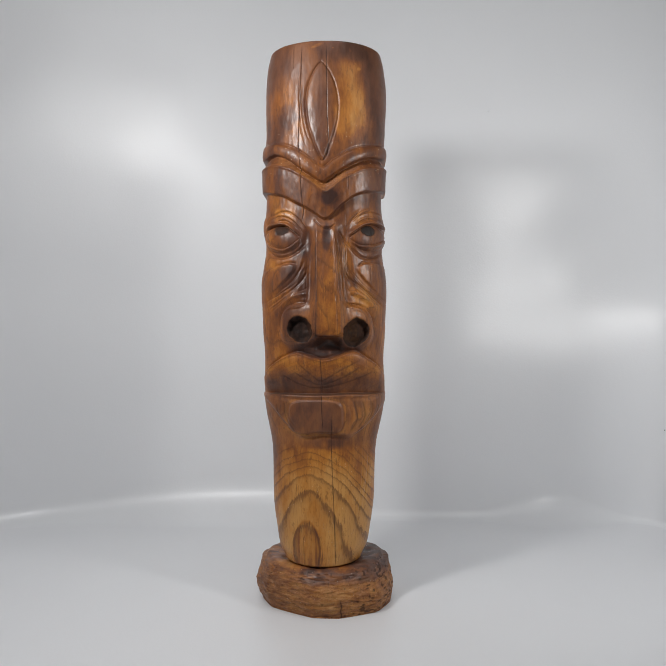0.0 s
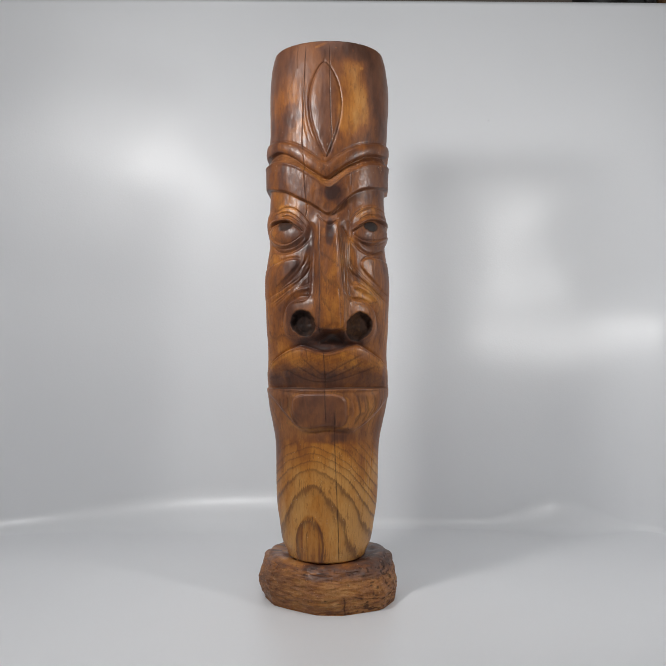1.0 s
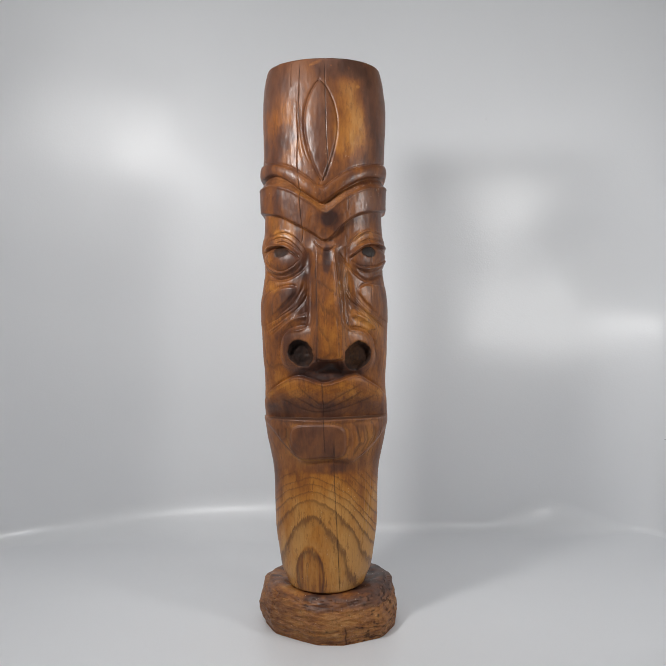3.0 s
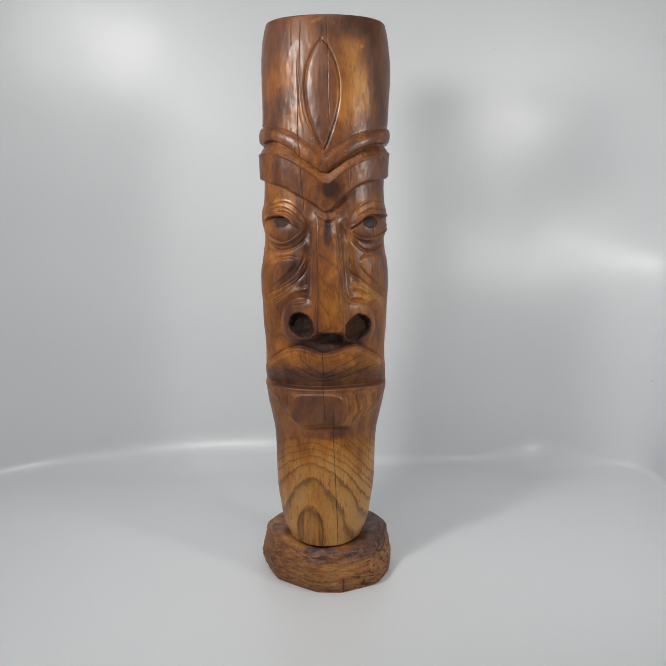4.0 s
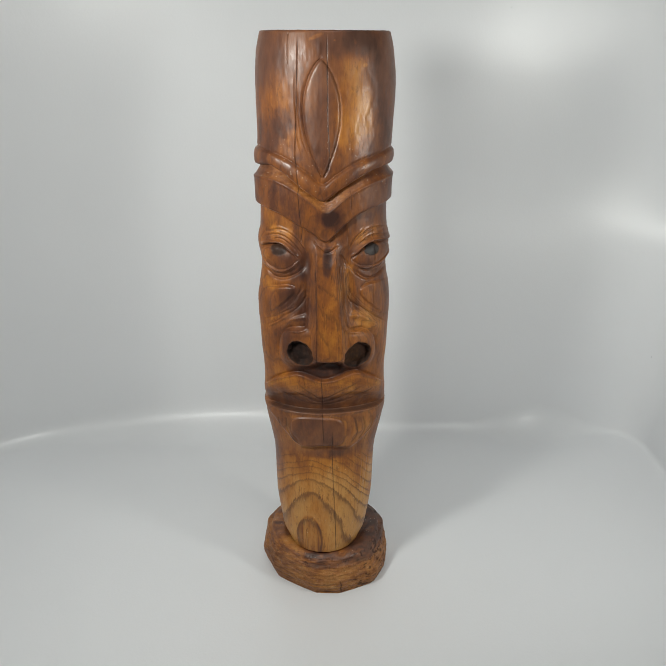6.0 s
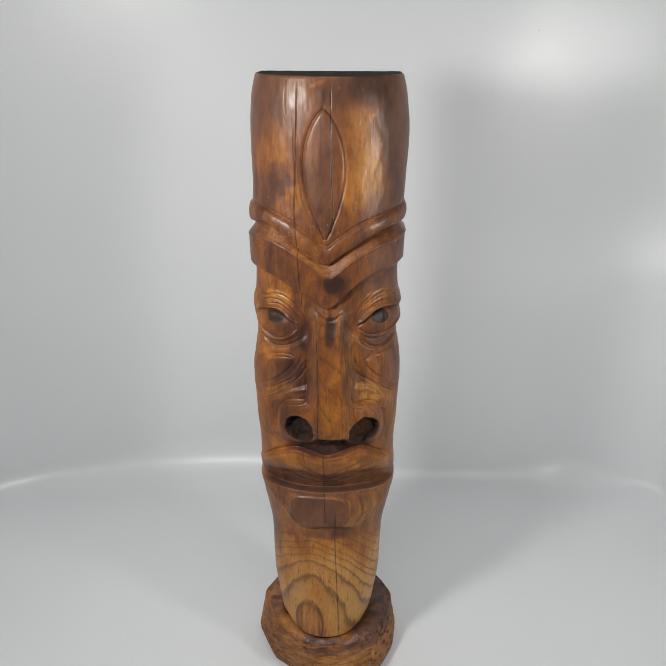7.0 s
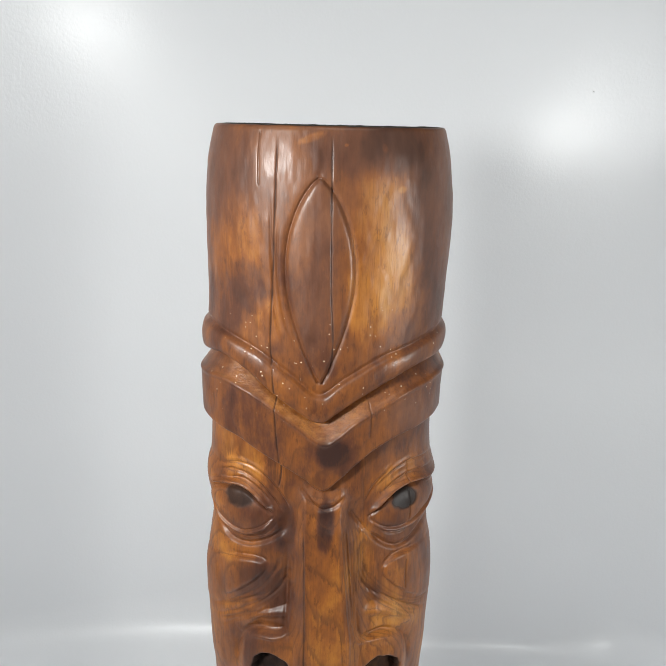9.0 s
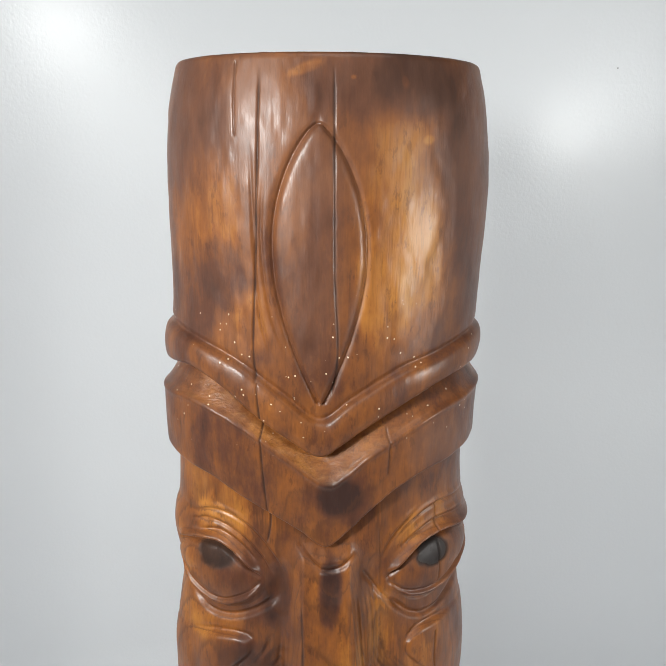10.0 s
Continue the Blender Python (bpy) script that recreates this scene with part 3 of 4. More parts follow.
    # swellings above the nostril wings
    c.ridge([(-0.0125, 0.2905), (-0.0200, 0.2893), (-0.0323, 0.2862), (-0.0425, 0.2770)], 2.6 * mm, 1.7 * mm, 0.25)
    c.ridge([(0.0180, 0.2915), (0.0286, 0.2905), (0.0395, 0.2848), (0.0482, 0.2740)], 2.6 * mm, 1.8 * mm, 0.25)
    # nostril wings: arches that spring from the sides of the nose
    for hub, rx, rz, inward in (((-0.0202, 0.2585), 0.0200, 0.0212, 1), ((0.0258, 0.2570), 0.0178, 0.0200, -1)):
        r = (np.abs((x - hub[0]) / rx) ** 2.4 + np.abs((z - hub[1]) / rz) ** 2.4) ** (1 / 2.4)
        out = np.clip(inward * (hub[0] - x) / rx, -1, 1)
        tall = (7.4 - 2.6 * out - 1.8 * r * r) * mm * smooth01((z - 0.2360) / 0.016)
        c.h += edge(1 - r, 0.13) * np.maximum(tall - c.h, 0)
        c.h -= 1.1 * mm * np.exp(-((r - 1.10) / 0.075) ** 2) * smooth01((z - 0.250) / 0.012) * smooth01((side - 0.006) / 0.006)
    for pts, out in (([(-0.0132, 0.3330), (-0.0142, 0.3100), (-0.0144, 0.2885), (-0.0163, 0.2812), (-0.0215, 0.2780), (-0.0300, 0.2765), (-0.0390, 0.2725)], -1),
                     ([(0.0122, 0.3330), (0.0138, 0.3080), (0.0145, 0.2880), (0.0165, 0.2808), (0.0215, 0.2775), (0.0300, 0.2765), (0.0385, 0.2720)], 1)):
        c.ridge(pts, 1.2 * mm, 1.0 * mm, 0.2)
        c.groove([(a + 0.0024 * out * k, b + 0.0028 * (1 - k)) for (a, b), k in zip(pts, (1, 1, 1, 0.7, 0.2, 0, 0))], 1.2 * mm, 1.0 * mm, 0.2)
    for hole, rx, rz, turn in (((-0.0212, 0.2568), 0.0112, 0.0130, 26), ((0.0268, 0.2542), 0.0120, 0.0138, -24)):
        r = c.oval(hole, rx, rz, turn) + 0.05 * hash_noise(x * 330, z * 330, 15)
        c.pit += smooth01((1.05 - r) / 0.50) * (8.5 + 0.7 * hash_noise(x * 300, z * 300, 16)) * mm
        c.black = np.maximum(c.black, (0.86 + 0.06 * hash_noise(x * 500, z * 500, 18)) * smooth01((1.00 - r) / 0.08))
    # below the nose: an undercut between the nostrils, then a hollow down to the lip
    c.dome((0.0035, 0.2405), 0.030, 0.0095, -3.2 * mm, 0, 1.5)
    under = edge(x + 0.0080, 0.8 * mm) * edge(0.0140 - x, 0.8 * mm) * edge(0.2496 - z, 0.5 * mm) * edge(z - 0.2390, 1.4 * mm)
    c.h -= 1.5 * mm * under
    # mouth
    l1 = curve_z(x, [(-0.0585, 0.2130), (-0.0520, 0.2206), (-0.0435, 0.2279), (-0.0338, 0.2331), (-0.0243, 0.2358), (-0.0146, 0.2331), (-0.0023, 0.2293), (0.0104, 0.2320), (0.0201, 0.2358), (0.0283, 0.2366), (0.0380, 0.2310), (0.0485, 0.2229), (0.0597, 0.2099)])
    m = curve_z(x, [(-0.0585, 0.1972), (-0.0322, 0.1977), (-0.0023, 0.1974), (0.0221, 0.1983), (0.0589, 0.1979)])
    l2 = curve_z(x, [(-0.0585, 0.1928), (-0.0485, 0.1860), (-0.0370, 0.1727), (-0.0267, 0.1623), (-0.0189, 0.1583), (-0.0023, 0.1616), (0.0104, 0.1603), (0.0201, 0.1577), (0.0276, 0.1613), (0.0388, 0.1707), (0.0507, 0.1829), (0.0597, 0.1909)])
    s = np.clip((z - m) / (l1 - m + 1e-6), 0, 1)
    prof = np.interp(s, [0, 0.12, 0.34, 0.5, 0.7, 0.9, 1.0], [-4.2, -3.4, -1.3, 1.2, 2.7, 3.3, 3.2]) * mm
    calm = smooth01((0.060 - np.abs(x + 0.002)) / 0.014)
    c.h += prof * calm * edge(l1 - z, 0.5 * mm) * edge(z - m, 0.35 * mm)
    c.h -= calm * 1.0 * mm * np.exp(-((z - l1 - 1.2 * mm) / (1.6 * mm)) ** 2)
    c.h += calm * 0.5 * mm * np.exp(-((z - l1 + 1.2 * mm) / (1.0 * mm)) ** 2)
    s = np.clip((m - z) / (m - l2 + 1e-6), 0, 1)
    prof = np.interp(s, [0, 0.05, 0.12, 0.25, 0.6, 0.9, 1.0], [3.6, 4.1, 3.6, 4.2, 4.8, 4.0, 2.6]) * mm
    taper = smooth01((0.062 - np.abs(x + 0.002)) / 0.018)
    c.h += prof * taper * edge(m - z, 0.3 * mm) * edge(z - l2, 2.0 * mm)
    c.dome((-0.0255, 0.2234), 0.022, 0.011, 1.6 * mm, 12)
    c.dome((0.0244, 0.2242), 0.022, 0.011, 1.6 * mm, -12)
    pc = (-0.0077, 0.1770)
    box4 = (np.abs((x - pc[0]) / 0.0248) ** 4 + np.abs((z - pc[1]) / 0.0160) ** 4) ** 0.25
    c.h += 1.2 * mm * smooth01((1.0 - box4) / 0.12)
    c.tone += 0.30 * np.exp(-((box4 - 1.05) / 0.06) ** 2) - 0.16 * smooth01((0.95 - box4) / 0.1)
    for pts in ([(0.0256, 0.1932), (0.0280, 0.1756), (0.0228, 0.1646)], [(0.0331, 0.1921), (0.0347, 0.1780), (0.0291, 0.1666)], [(0.0413, 0.1905), (0.0404, 0.1788), (0.0347, 0.1702)],
                [(-0.0354, 0.1906), (-0.0334, 0.1756), (-0.0255, 0.1647)], [(-0.0423, 0.1888), (-0.0402, 0.1771), (-0.0318, 0.1675)], [(0.0472, 0.1881), (0.0455, 0.1803), (0.0404, 0.1729)],
                [(-0.0243, 0.2273), (-0.0127, 0.2158), (-0.0023, 0.2101), (0.0143, 0.2196), (0.0307, 0.2288)], [(-0.0298, 0.2195), (-0.0146, 0.2096), (-0.0023, 0.2062), (0.0162, 0.2127), (0.0339, 0.2241)],
                [(-0.0402, 0.2162), (-0.0243, 0.2068), (-0.0023, 0.2032), (0.0260, 0.2102), (0.0442, 0.2191)]):
        c.split(pts, 0.42, 0.0008, 0.00025)
    for pts in ([(-0.0150, 0.3160), (-0.0243, 0.3062), (-0.0370, 0.2934), (-0.0520, 0.2841)], [(-0.0139, 0.3090), (-0.0236, 0.2984), (-0.0354, 0.2871), (-0.0511, 0.2761)], [(-0.0181, 0.3091), (-0.0283, 0.2985), (-0.0443, 0.2891)],
                [(0.0166, 0.3161), (0.0228, 0.3031), (0.0347, 0.2912), (0.0498, 0.2787)], [(0.0213, 0.3093), (0.0299, 0.2995), (0.0404, 0.2907), (0.0535, 0.2831)],
                [(0.0092, 0.3398), (0.0108, 0.3167), (0.0127, 0.2898)],
                [(0.0158, 0.3400), (0.0174, 0.3208), (0.0166, 0.3014)]):
        for k in (-1.0, 0.0, 1.0, 2.0):
            c.split([(a + 0.0016 * k, b + 0.0007 * k) for a, b in pts], 0.34 - 0.05 * abs(k), 0.00055, 0.0002)
    c.groove([(-0.0243, 0.1578), (-0.0127, 0.1588), (-0.0023, 0.1612), (0.0104, 0.1596), (0.0236, 0.1568)], 2.2 * mm, 1.0 * mm, 0.2)
    c.groove([(-0.0314, 0.1900), (-0.0298, 0.1757), (-0.0224, 0.1655)], 1.0 * mm, 0.45 * mm, 0.25)
    c.groove([(0.0213, 0.1913), (0.0228, 0.1758), (0.0174, 0.1648)], 1.0 * mm, 0.45 * mm, 0.25)
    c.ridge([(-0.0485, 0.1875), (-0.0386, 0.1741), (-0.0259, 0.1623)], 0.9 * mm, 0.7 * mm, 0.2)
    c.ridge([(0.0507, 0.1829), (0.0380, 0.1700), (0.0244, 0.1607)], 0.9 * mm, 0.7 * mm, 0.2)
    # dark mouth line: the gap's shade put into the colour
    c.split([(-0.0560, 0.1976), (-0.0322, 0.1977), (-0.0023, 0.1974), (0.0221, 0.1983), (0.0570, 0.1979)], 0.80, 0.0010, 0.0006)
    # shade painted into the mouth's recess and the hollow above the lip
    c.tone -= 0.22 * calm * smooth01((0.0085 - np.abs(z - m - 0.0070)) / 0.006)
    c.tone -= 0.45 * calm * smooth01((0.0042 - np.abs(z - l1 - 0.0030)) / 0.003) * smooth01((0.036 - np.abs(x - 0.003)) / 0.012)
    c.tone += 0.22 * calm * smooth01((0.0030 - np.abs(z - l1 + 0.0045)) / 0.003)
    # drying splits along the grain
    for pts in ([(-0.0208, 0.5183), (-0.0220, 0.4868), (-0.0232, 0.4560), (-0.0243, 0.4290), (-0.0232, 0.4166)], [(-0.0228, 0.4204), (-0.0216, 0.3941), (-0.0208, 0.3817), (-0.0197, 0.3662), (-0.0212, 0.3555)],
                [(0.0015, 0.5182), (0.0019, 0.4897), (0.0023, 0.4551), (0.0035, 0.4282), (0.0012, 0.4120)], [(-0.0283, 0.5185), (-0.0291, 0.5070), (-0.0291, 0.4954)],
                [(-0.0038, 0.2328), (-0.0027, 0.2089), (-0.0023, 0.1858), (-0.0012, 0.1658)], [(0.0062, 0.1827), (0.0065, 0.1473), (0.0085, 0.1011), (0.0100, 0.0664), (0.0104, 0.0409)],
                [(-0.0081, 0.3397), (-0.0069, 0.2935), (-0.0069, 0.2628), (-0.0073, 0.2474)], [(0.0092, 0.2897), (0.0104, 0.2705), (0.0108, 0.2512)],
                [(0.0193, 0.3633), (0.0201, 0.3479), (0.0201, 0.3378)], [(-0.0189, 0.0692), (-0.0185, 0.0546), (-0.0177, 0.0415)], [(0.0404, 0.3692), (0.0413, 0.3536), (0.0409, 0.3339)],
                [(0.0413, 0.3163), (0.0409, 0.3064), (0.0413, 0.2994)], [(-0.0197, 0.2405), (-0.0189, 0.2312), (-0.0173, 0.2227)], [(0.0205, 0.4020), (0.0209, 0.3924), (0.0205, 0.3843)]):
        c.split(pts, 0.85 if len(pts) > 3 else 0.38)
    for pts in ([(-0.0243, 0.4986), (-0.0236, 0.4676), (-0.0220, 0.4404), (-0.0158, 0.4208)], [(-0.0197, 0.4885), (-0.0212, 0.4635), (-0.0181, 0.4402), (-0.0108, 0.4225)],
                [(0.0359, 0.1537), (0.0339, 0.1110), (0.0291, 0.0726)], [(0.0413, 0.1492), (0.0388, 0.1182), (0.0339, 0.0837)]):
        c.groove(pts, 0.6 * mm, 0.45 * mm, 0.3)
    # wood colour: pale sapwood, dark heartwood, old stains, and painted shade and light
    c.tone += -0.36 + 0.14 * smooth01((0.305 - z) / 0.03) + 0.06 * smooth01((z - 0.42) / 0.03)
    c.stain_and_light((-0.0042, 0.4589), 0.011, 0.040, -0.16, 0, 0.6)
    c.stain_and_light((-0.0012, 0.0839), 0.058, 0.066, 0.95, 0, 0.75)
    c.stain_and_light((0.0181, 0.4606), 0.0105, 0.036, 0.52, 2, 0.6)
    c.stain_and_light((0.0228, 0.4990), 0.010, 0.010, 0.24, 0, 0.9)
    c.stain_and_light((0.0260, 0.5118), 0.014, 0.009, -0.40, 0, 0.7)
    c.stain_and_light((0.0291, 0.4347), 0.012, 0.009, -0.16, 20, 0.7)
    c.stain_and_light((-0.0346, 0.4527), 0.0085, 0.0110, -0.26, 25, 0.45)
    c.stain_and_light((-0.0243, 0.4387), 0.0075, 0.012, 0.42, -20, 0.8)
    c.wear_sheen += 0.45 * smooth01(1.4 - c.oval((-0.0042, 0.4609), 0.010, 0.038)) + 0.45 * smooth01(1.4 - c.oval((-0.0243, 0.5044), 0.009, 0.022))
    c.stain_and_light((-0.0370, 0.4754), 0.0095, 0.018, 0.36, 0, 0.8)
    c.stain_and_light((-0.0465, 0.5001), 0.014, 0.020, -0.34, 0, 0.9)
    c.stain_and_light((-0.0452, 0.4419), 0.012, 0.012, -0.32, 0, 0.9)
    c.stain_and_light((0.0339, 0.4327), 0.012, 0.010, -0.10, 0, 0.9)
    c.stain_and_light((0.0027, 0.2935), 0.010, 0.052, 0.26, 0, 0.7)
    c.stain_and_light((0.0490, 0.4752), 0.013, 0.040, -0.46, 6, 0.7)
    # pale upright streak painted where the side lamp's glint lies
    c.stain_and_light((0.0305, 0.4560), 0.0065, 0.036, 0.42, 0, 0.8)
    c.stain_and_light((0.0143, 0.5115), 0.020, 0.012, -0.42, 0, 0.8)
    c.stain_and_light((-0.0160, 0.0545), 0.0110, 0.0260, -0.42, 0, 0.25)
    # shade painted under the lower lip
    c.stain_and_light((-0.0012, 0.1528), 0.020, 0.005, -0.50, 0, 0.9)
    # side light painted on the right of the beard and lower lip
    c.stain_and_light((0.0429, 0.1175), 0.013, 0.040, 0.34, 4, 0.9)
    c.stain_and_light((0.0364, 0.1752), 0.011, 0.014, 0.34, 0, 0.8)
    c.stain_and_light((-0.0402, 0.1752), 0.010, 0.014, 0.16, 0, 0.8)
    c.stain_and_light((-0.0023, 0.1397), 0.056, 0.014, -0.26, 0, 0.9)
    # shade painted below the nose, between the nostrils
    c.stain_and_light((0.0035, 0.2405), 0.024, 0.007, -0.40, 0, 0.7)
    c.stain_and_light((0.0030, 0.2432), 0.015, 0.0075, -0.60, 0, 0.7)
    c.stain_and_light((0.0300, 0.2350), 0.032, 0.085, 0.20, 0, 0.9)
    c.stain_and_light((0.0035, 0.3743), 0.012, 0.016, -0.22, 0, 0.8)
    c.stain_and_light((0.0050, 0.3774), 0.0075, 0.0070, -0.55, 0, 0.6)
    c.stain_and_light((0.0019, 0.3409), 0.0034, 0.012, -0.85, 0, 0.9)
    c.stain_and_light((-0.0023, 0.2070), 0.058, 0.010, -0.14, 0, 0.9)
    c.stain_and_light((-0.0023, 0.2212), 0.046, 0.008, 0.26, 0, 0.9)
    c.stain_and_light((-0.0370, 0.3597), 0.018, 0.006, 0.26, -20, 0.9)
    c.stain_and_light((0.0388, 0.3619), 0.016, 0.006, 0.22, 15, 0.9)
    c.stain_and_light((-0.0181, 0.3341), 0.006, 0.010, -0.30, 0, 0.9)
    # bare, greyish wood on the band's right end; greyer down that side of the face
    c.wear_sheen += 0.65 * smooth01(1.3 - c.oval((0.0404, 0.3936), 0.013, 0.011, 0)) + 0.20 * smooth01((x - 0.034) / 0.014) * smooth01((z - 0.24) / 0.03) * smooth01((0.40 - z) / 0.03)
    c.stain_and_light((-0.0058, 0.1762), 0.024, 0.017, -0.26, 0, 0.5)
    c.stain_and_light((-0.0212, 0.2983), 0.012, 0.019, -0.22, 30, 0.9)
    c.stain_and_light((0.0228, 0.2939), 0.006, 0.013, -0.30, -20, 0.9)
    c.stain_and_light((-0.0402, 0.3725), 0.020, 0.008, 0.40, -25, 0.8)
    c.stain_and_light((-0.0283, 0.2261), 0.018, 0.008, 0.20, 0, 0.8)
    c.stain_and_light((0.0339, 0.2872), 0.018, 0.008, 0.38, -30, 0.8)
    c.stain_and_light((-0.0354, 0.2864), 0.014, 0.008, 0.32, 20, 0.8)
    c.stain_and_light((-0.0402, 0.3178), 0.016, 0.006, 0.30, 10, 0.9)
    c.stain_and_light((0.0189, 0.3247), 0.008, 0.020, 0.34, 0, 0.9)
    c.stain_and_light((-0.0423, 0.2416), 0.010, 0.014, 0.25, 0, 0.9)
    c.stain_and_light((0.0507, 0.2316), 0.010, 0.030, 0.15, 0, 0.9)
    c.stain_and_light((-0.0108, 0.4052), 0.010, 0.010, 0.10, 0, 0.9)
    c.tone += 0.42 * inside * np.exp(-((x + 0.014) / 0.032) ** 2)
    c.raw = 0.5 * inside * np.exp(-((x + 0.014) / 0.036) ** 4)
    c.tone += 0.10 * hash_noise(x * 60, z * 14, 41)
    heart = c.oval((-0.0160, 0.0545), 0.0124, 0.0285)
    c.tone += 0.55 * smooth01((1.0 - heart) / 0.15) * hash_noise(x * 700, z * 9, 45) - 0.5 * np.exp(-((heart - 0.97) / 0.06) ** 2)
    for spot, rx, rz in (((0.0311, 0.4953), 0.0017, 0.0013), ((0.0228, 0.5121), 0.0012, 0.0020), ((0.0073, 0.5130), 0.0010, 0.0008), ((-0.0069, 0.5155), 0.0050, 0.0014)):
        c.stain_and_light(spot, rx, rz, 0.55, 20, 0.9)
    c.speckled = np.clip(smooth01((0.03 - np.abs(z - 0.42)) / 0.02) + 0.3 * smooth01((0.16 - z) / 0.03), 0, 1)


def rings(x, z, px, py):
    """Yearly rings: nested round arches on the beard, near-upright lines above. Gives the ring's number and how plain it shows."""
    dx = x + 0.0150 + 0.0016 * hash_noise(x * 45, z * 18 + 4, 53)
    dz = z + 0.0009 * hash_noise(x * 110 + 5, z * 40, 51)
    # each ring is a parabola; the nearer its top lies to the heart, the steeper it is
    lo, hi = np.full(x.shape, 0.040), np.full(x.shape, 0.60)
    for _ in range(20):
        top = 0.5 * (lo + hi)
        steep = np.interp(top, [0.04, 0.0835, 0.097, 0.111, 0.1256, 0.1325, 0.1386, 0.16, 0.30], [190, 130, 82, 50, 27, 20, 16.5, 14, 14])
        steep = steep * np.where(dx > 0, np.interp(top, [0.084, 0.111, 0.14], [1.0, 0.72, 0.84]), 1.0)
        over = top - steep * dx * dx > dz
        hi, lo = np.where(over, top, hi), np.where(over, lo, top)
    arch = np.interp(lo, [0.040, 0.0835, 0.111, 0.1256, 0.1325, 0.1386, 0.1440, 0.60], [1.02, 1.02, 2, 3, 4, 5, 6, 60])
    heart = np.hypot((x + 0.0160 + 0.0010 * hash_noise(x * 60, z * 30 + 8, 57)) / 0.0124, (z - 0.0545) / 0.0285)
    arch = np.where(heart < 1, 0.2 + 0.8 * heart, arch)
    # the carving cuts through upright shells round a pith behind the log
    shell = np.hypot(px - 0.004 - 0.004 * np.sin(z * 9), py - 0.034)
    upright = shell / 0.0019 + 0.55 * hash_noise(x * 42 + 9, z * 12, 55) + 0.25 * hash_noise(x * 120, z * 30 + 3, 54) + 20
    n = np.where(z < 0.156, arch, upright)
    seam = smooth01((np.abs(z - 0.156) - 0.003) / 0.008)
    lip = smooth01((0.030 - np.abs(z - 0.178)) / 0.010) * smooth01((np.abs(x - 0.001) - 0.016) / 0.008)
    chev = smooth01((0.013 - np.abs(z - 0.222)) / 0.006)
    n = np.where(chev > 0, (z - 0.222 + 0.35 * np.abs(x - 0.009) + 0.004 * hash_noise(x * 70, z * 50, 56)) / 0.0032, n)
    figure = np.where(z < 0.156, 0.72 - 0.26 * smooth01((z - 0.105) / 0.03), 0.55 - 0.33 * smooth01((z - 0.36) / 0.04) + 0.1 * lip) * seam
    figure = np.where(np.abs(z - 0.222) < 0.019, np.where(chev > 0, 0.20 * chev, figure * smooth01((np.abs(z - 0.222) - 0.013) / 0.006)), figure)
    return n + 0.10 * hash_noise(x * 160, z * 60 + 8, 52), figure


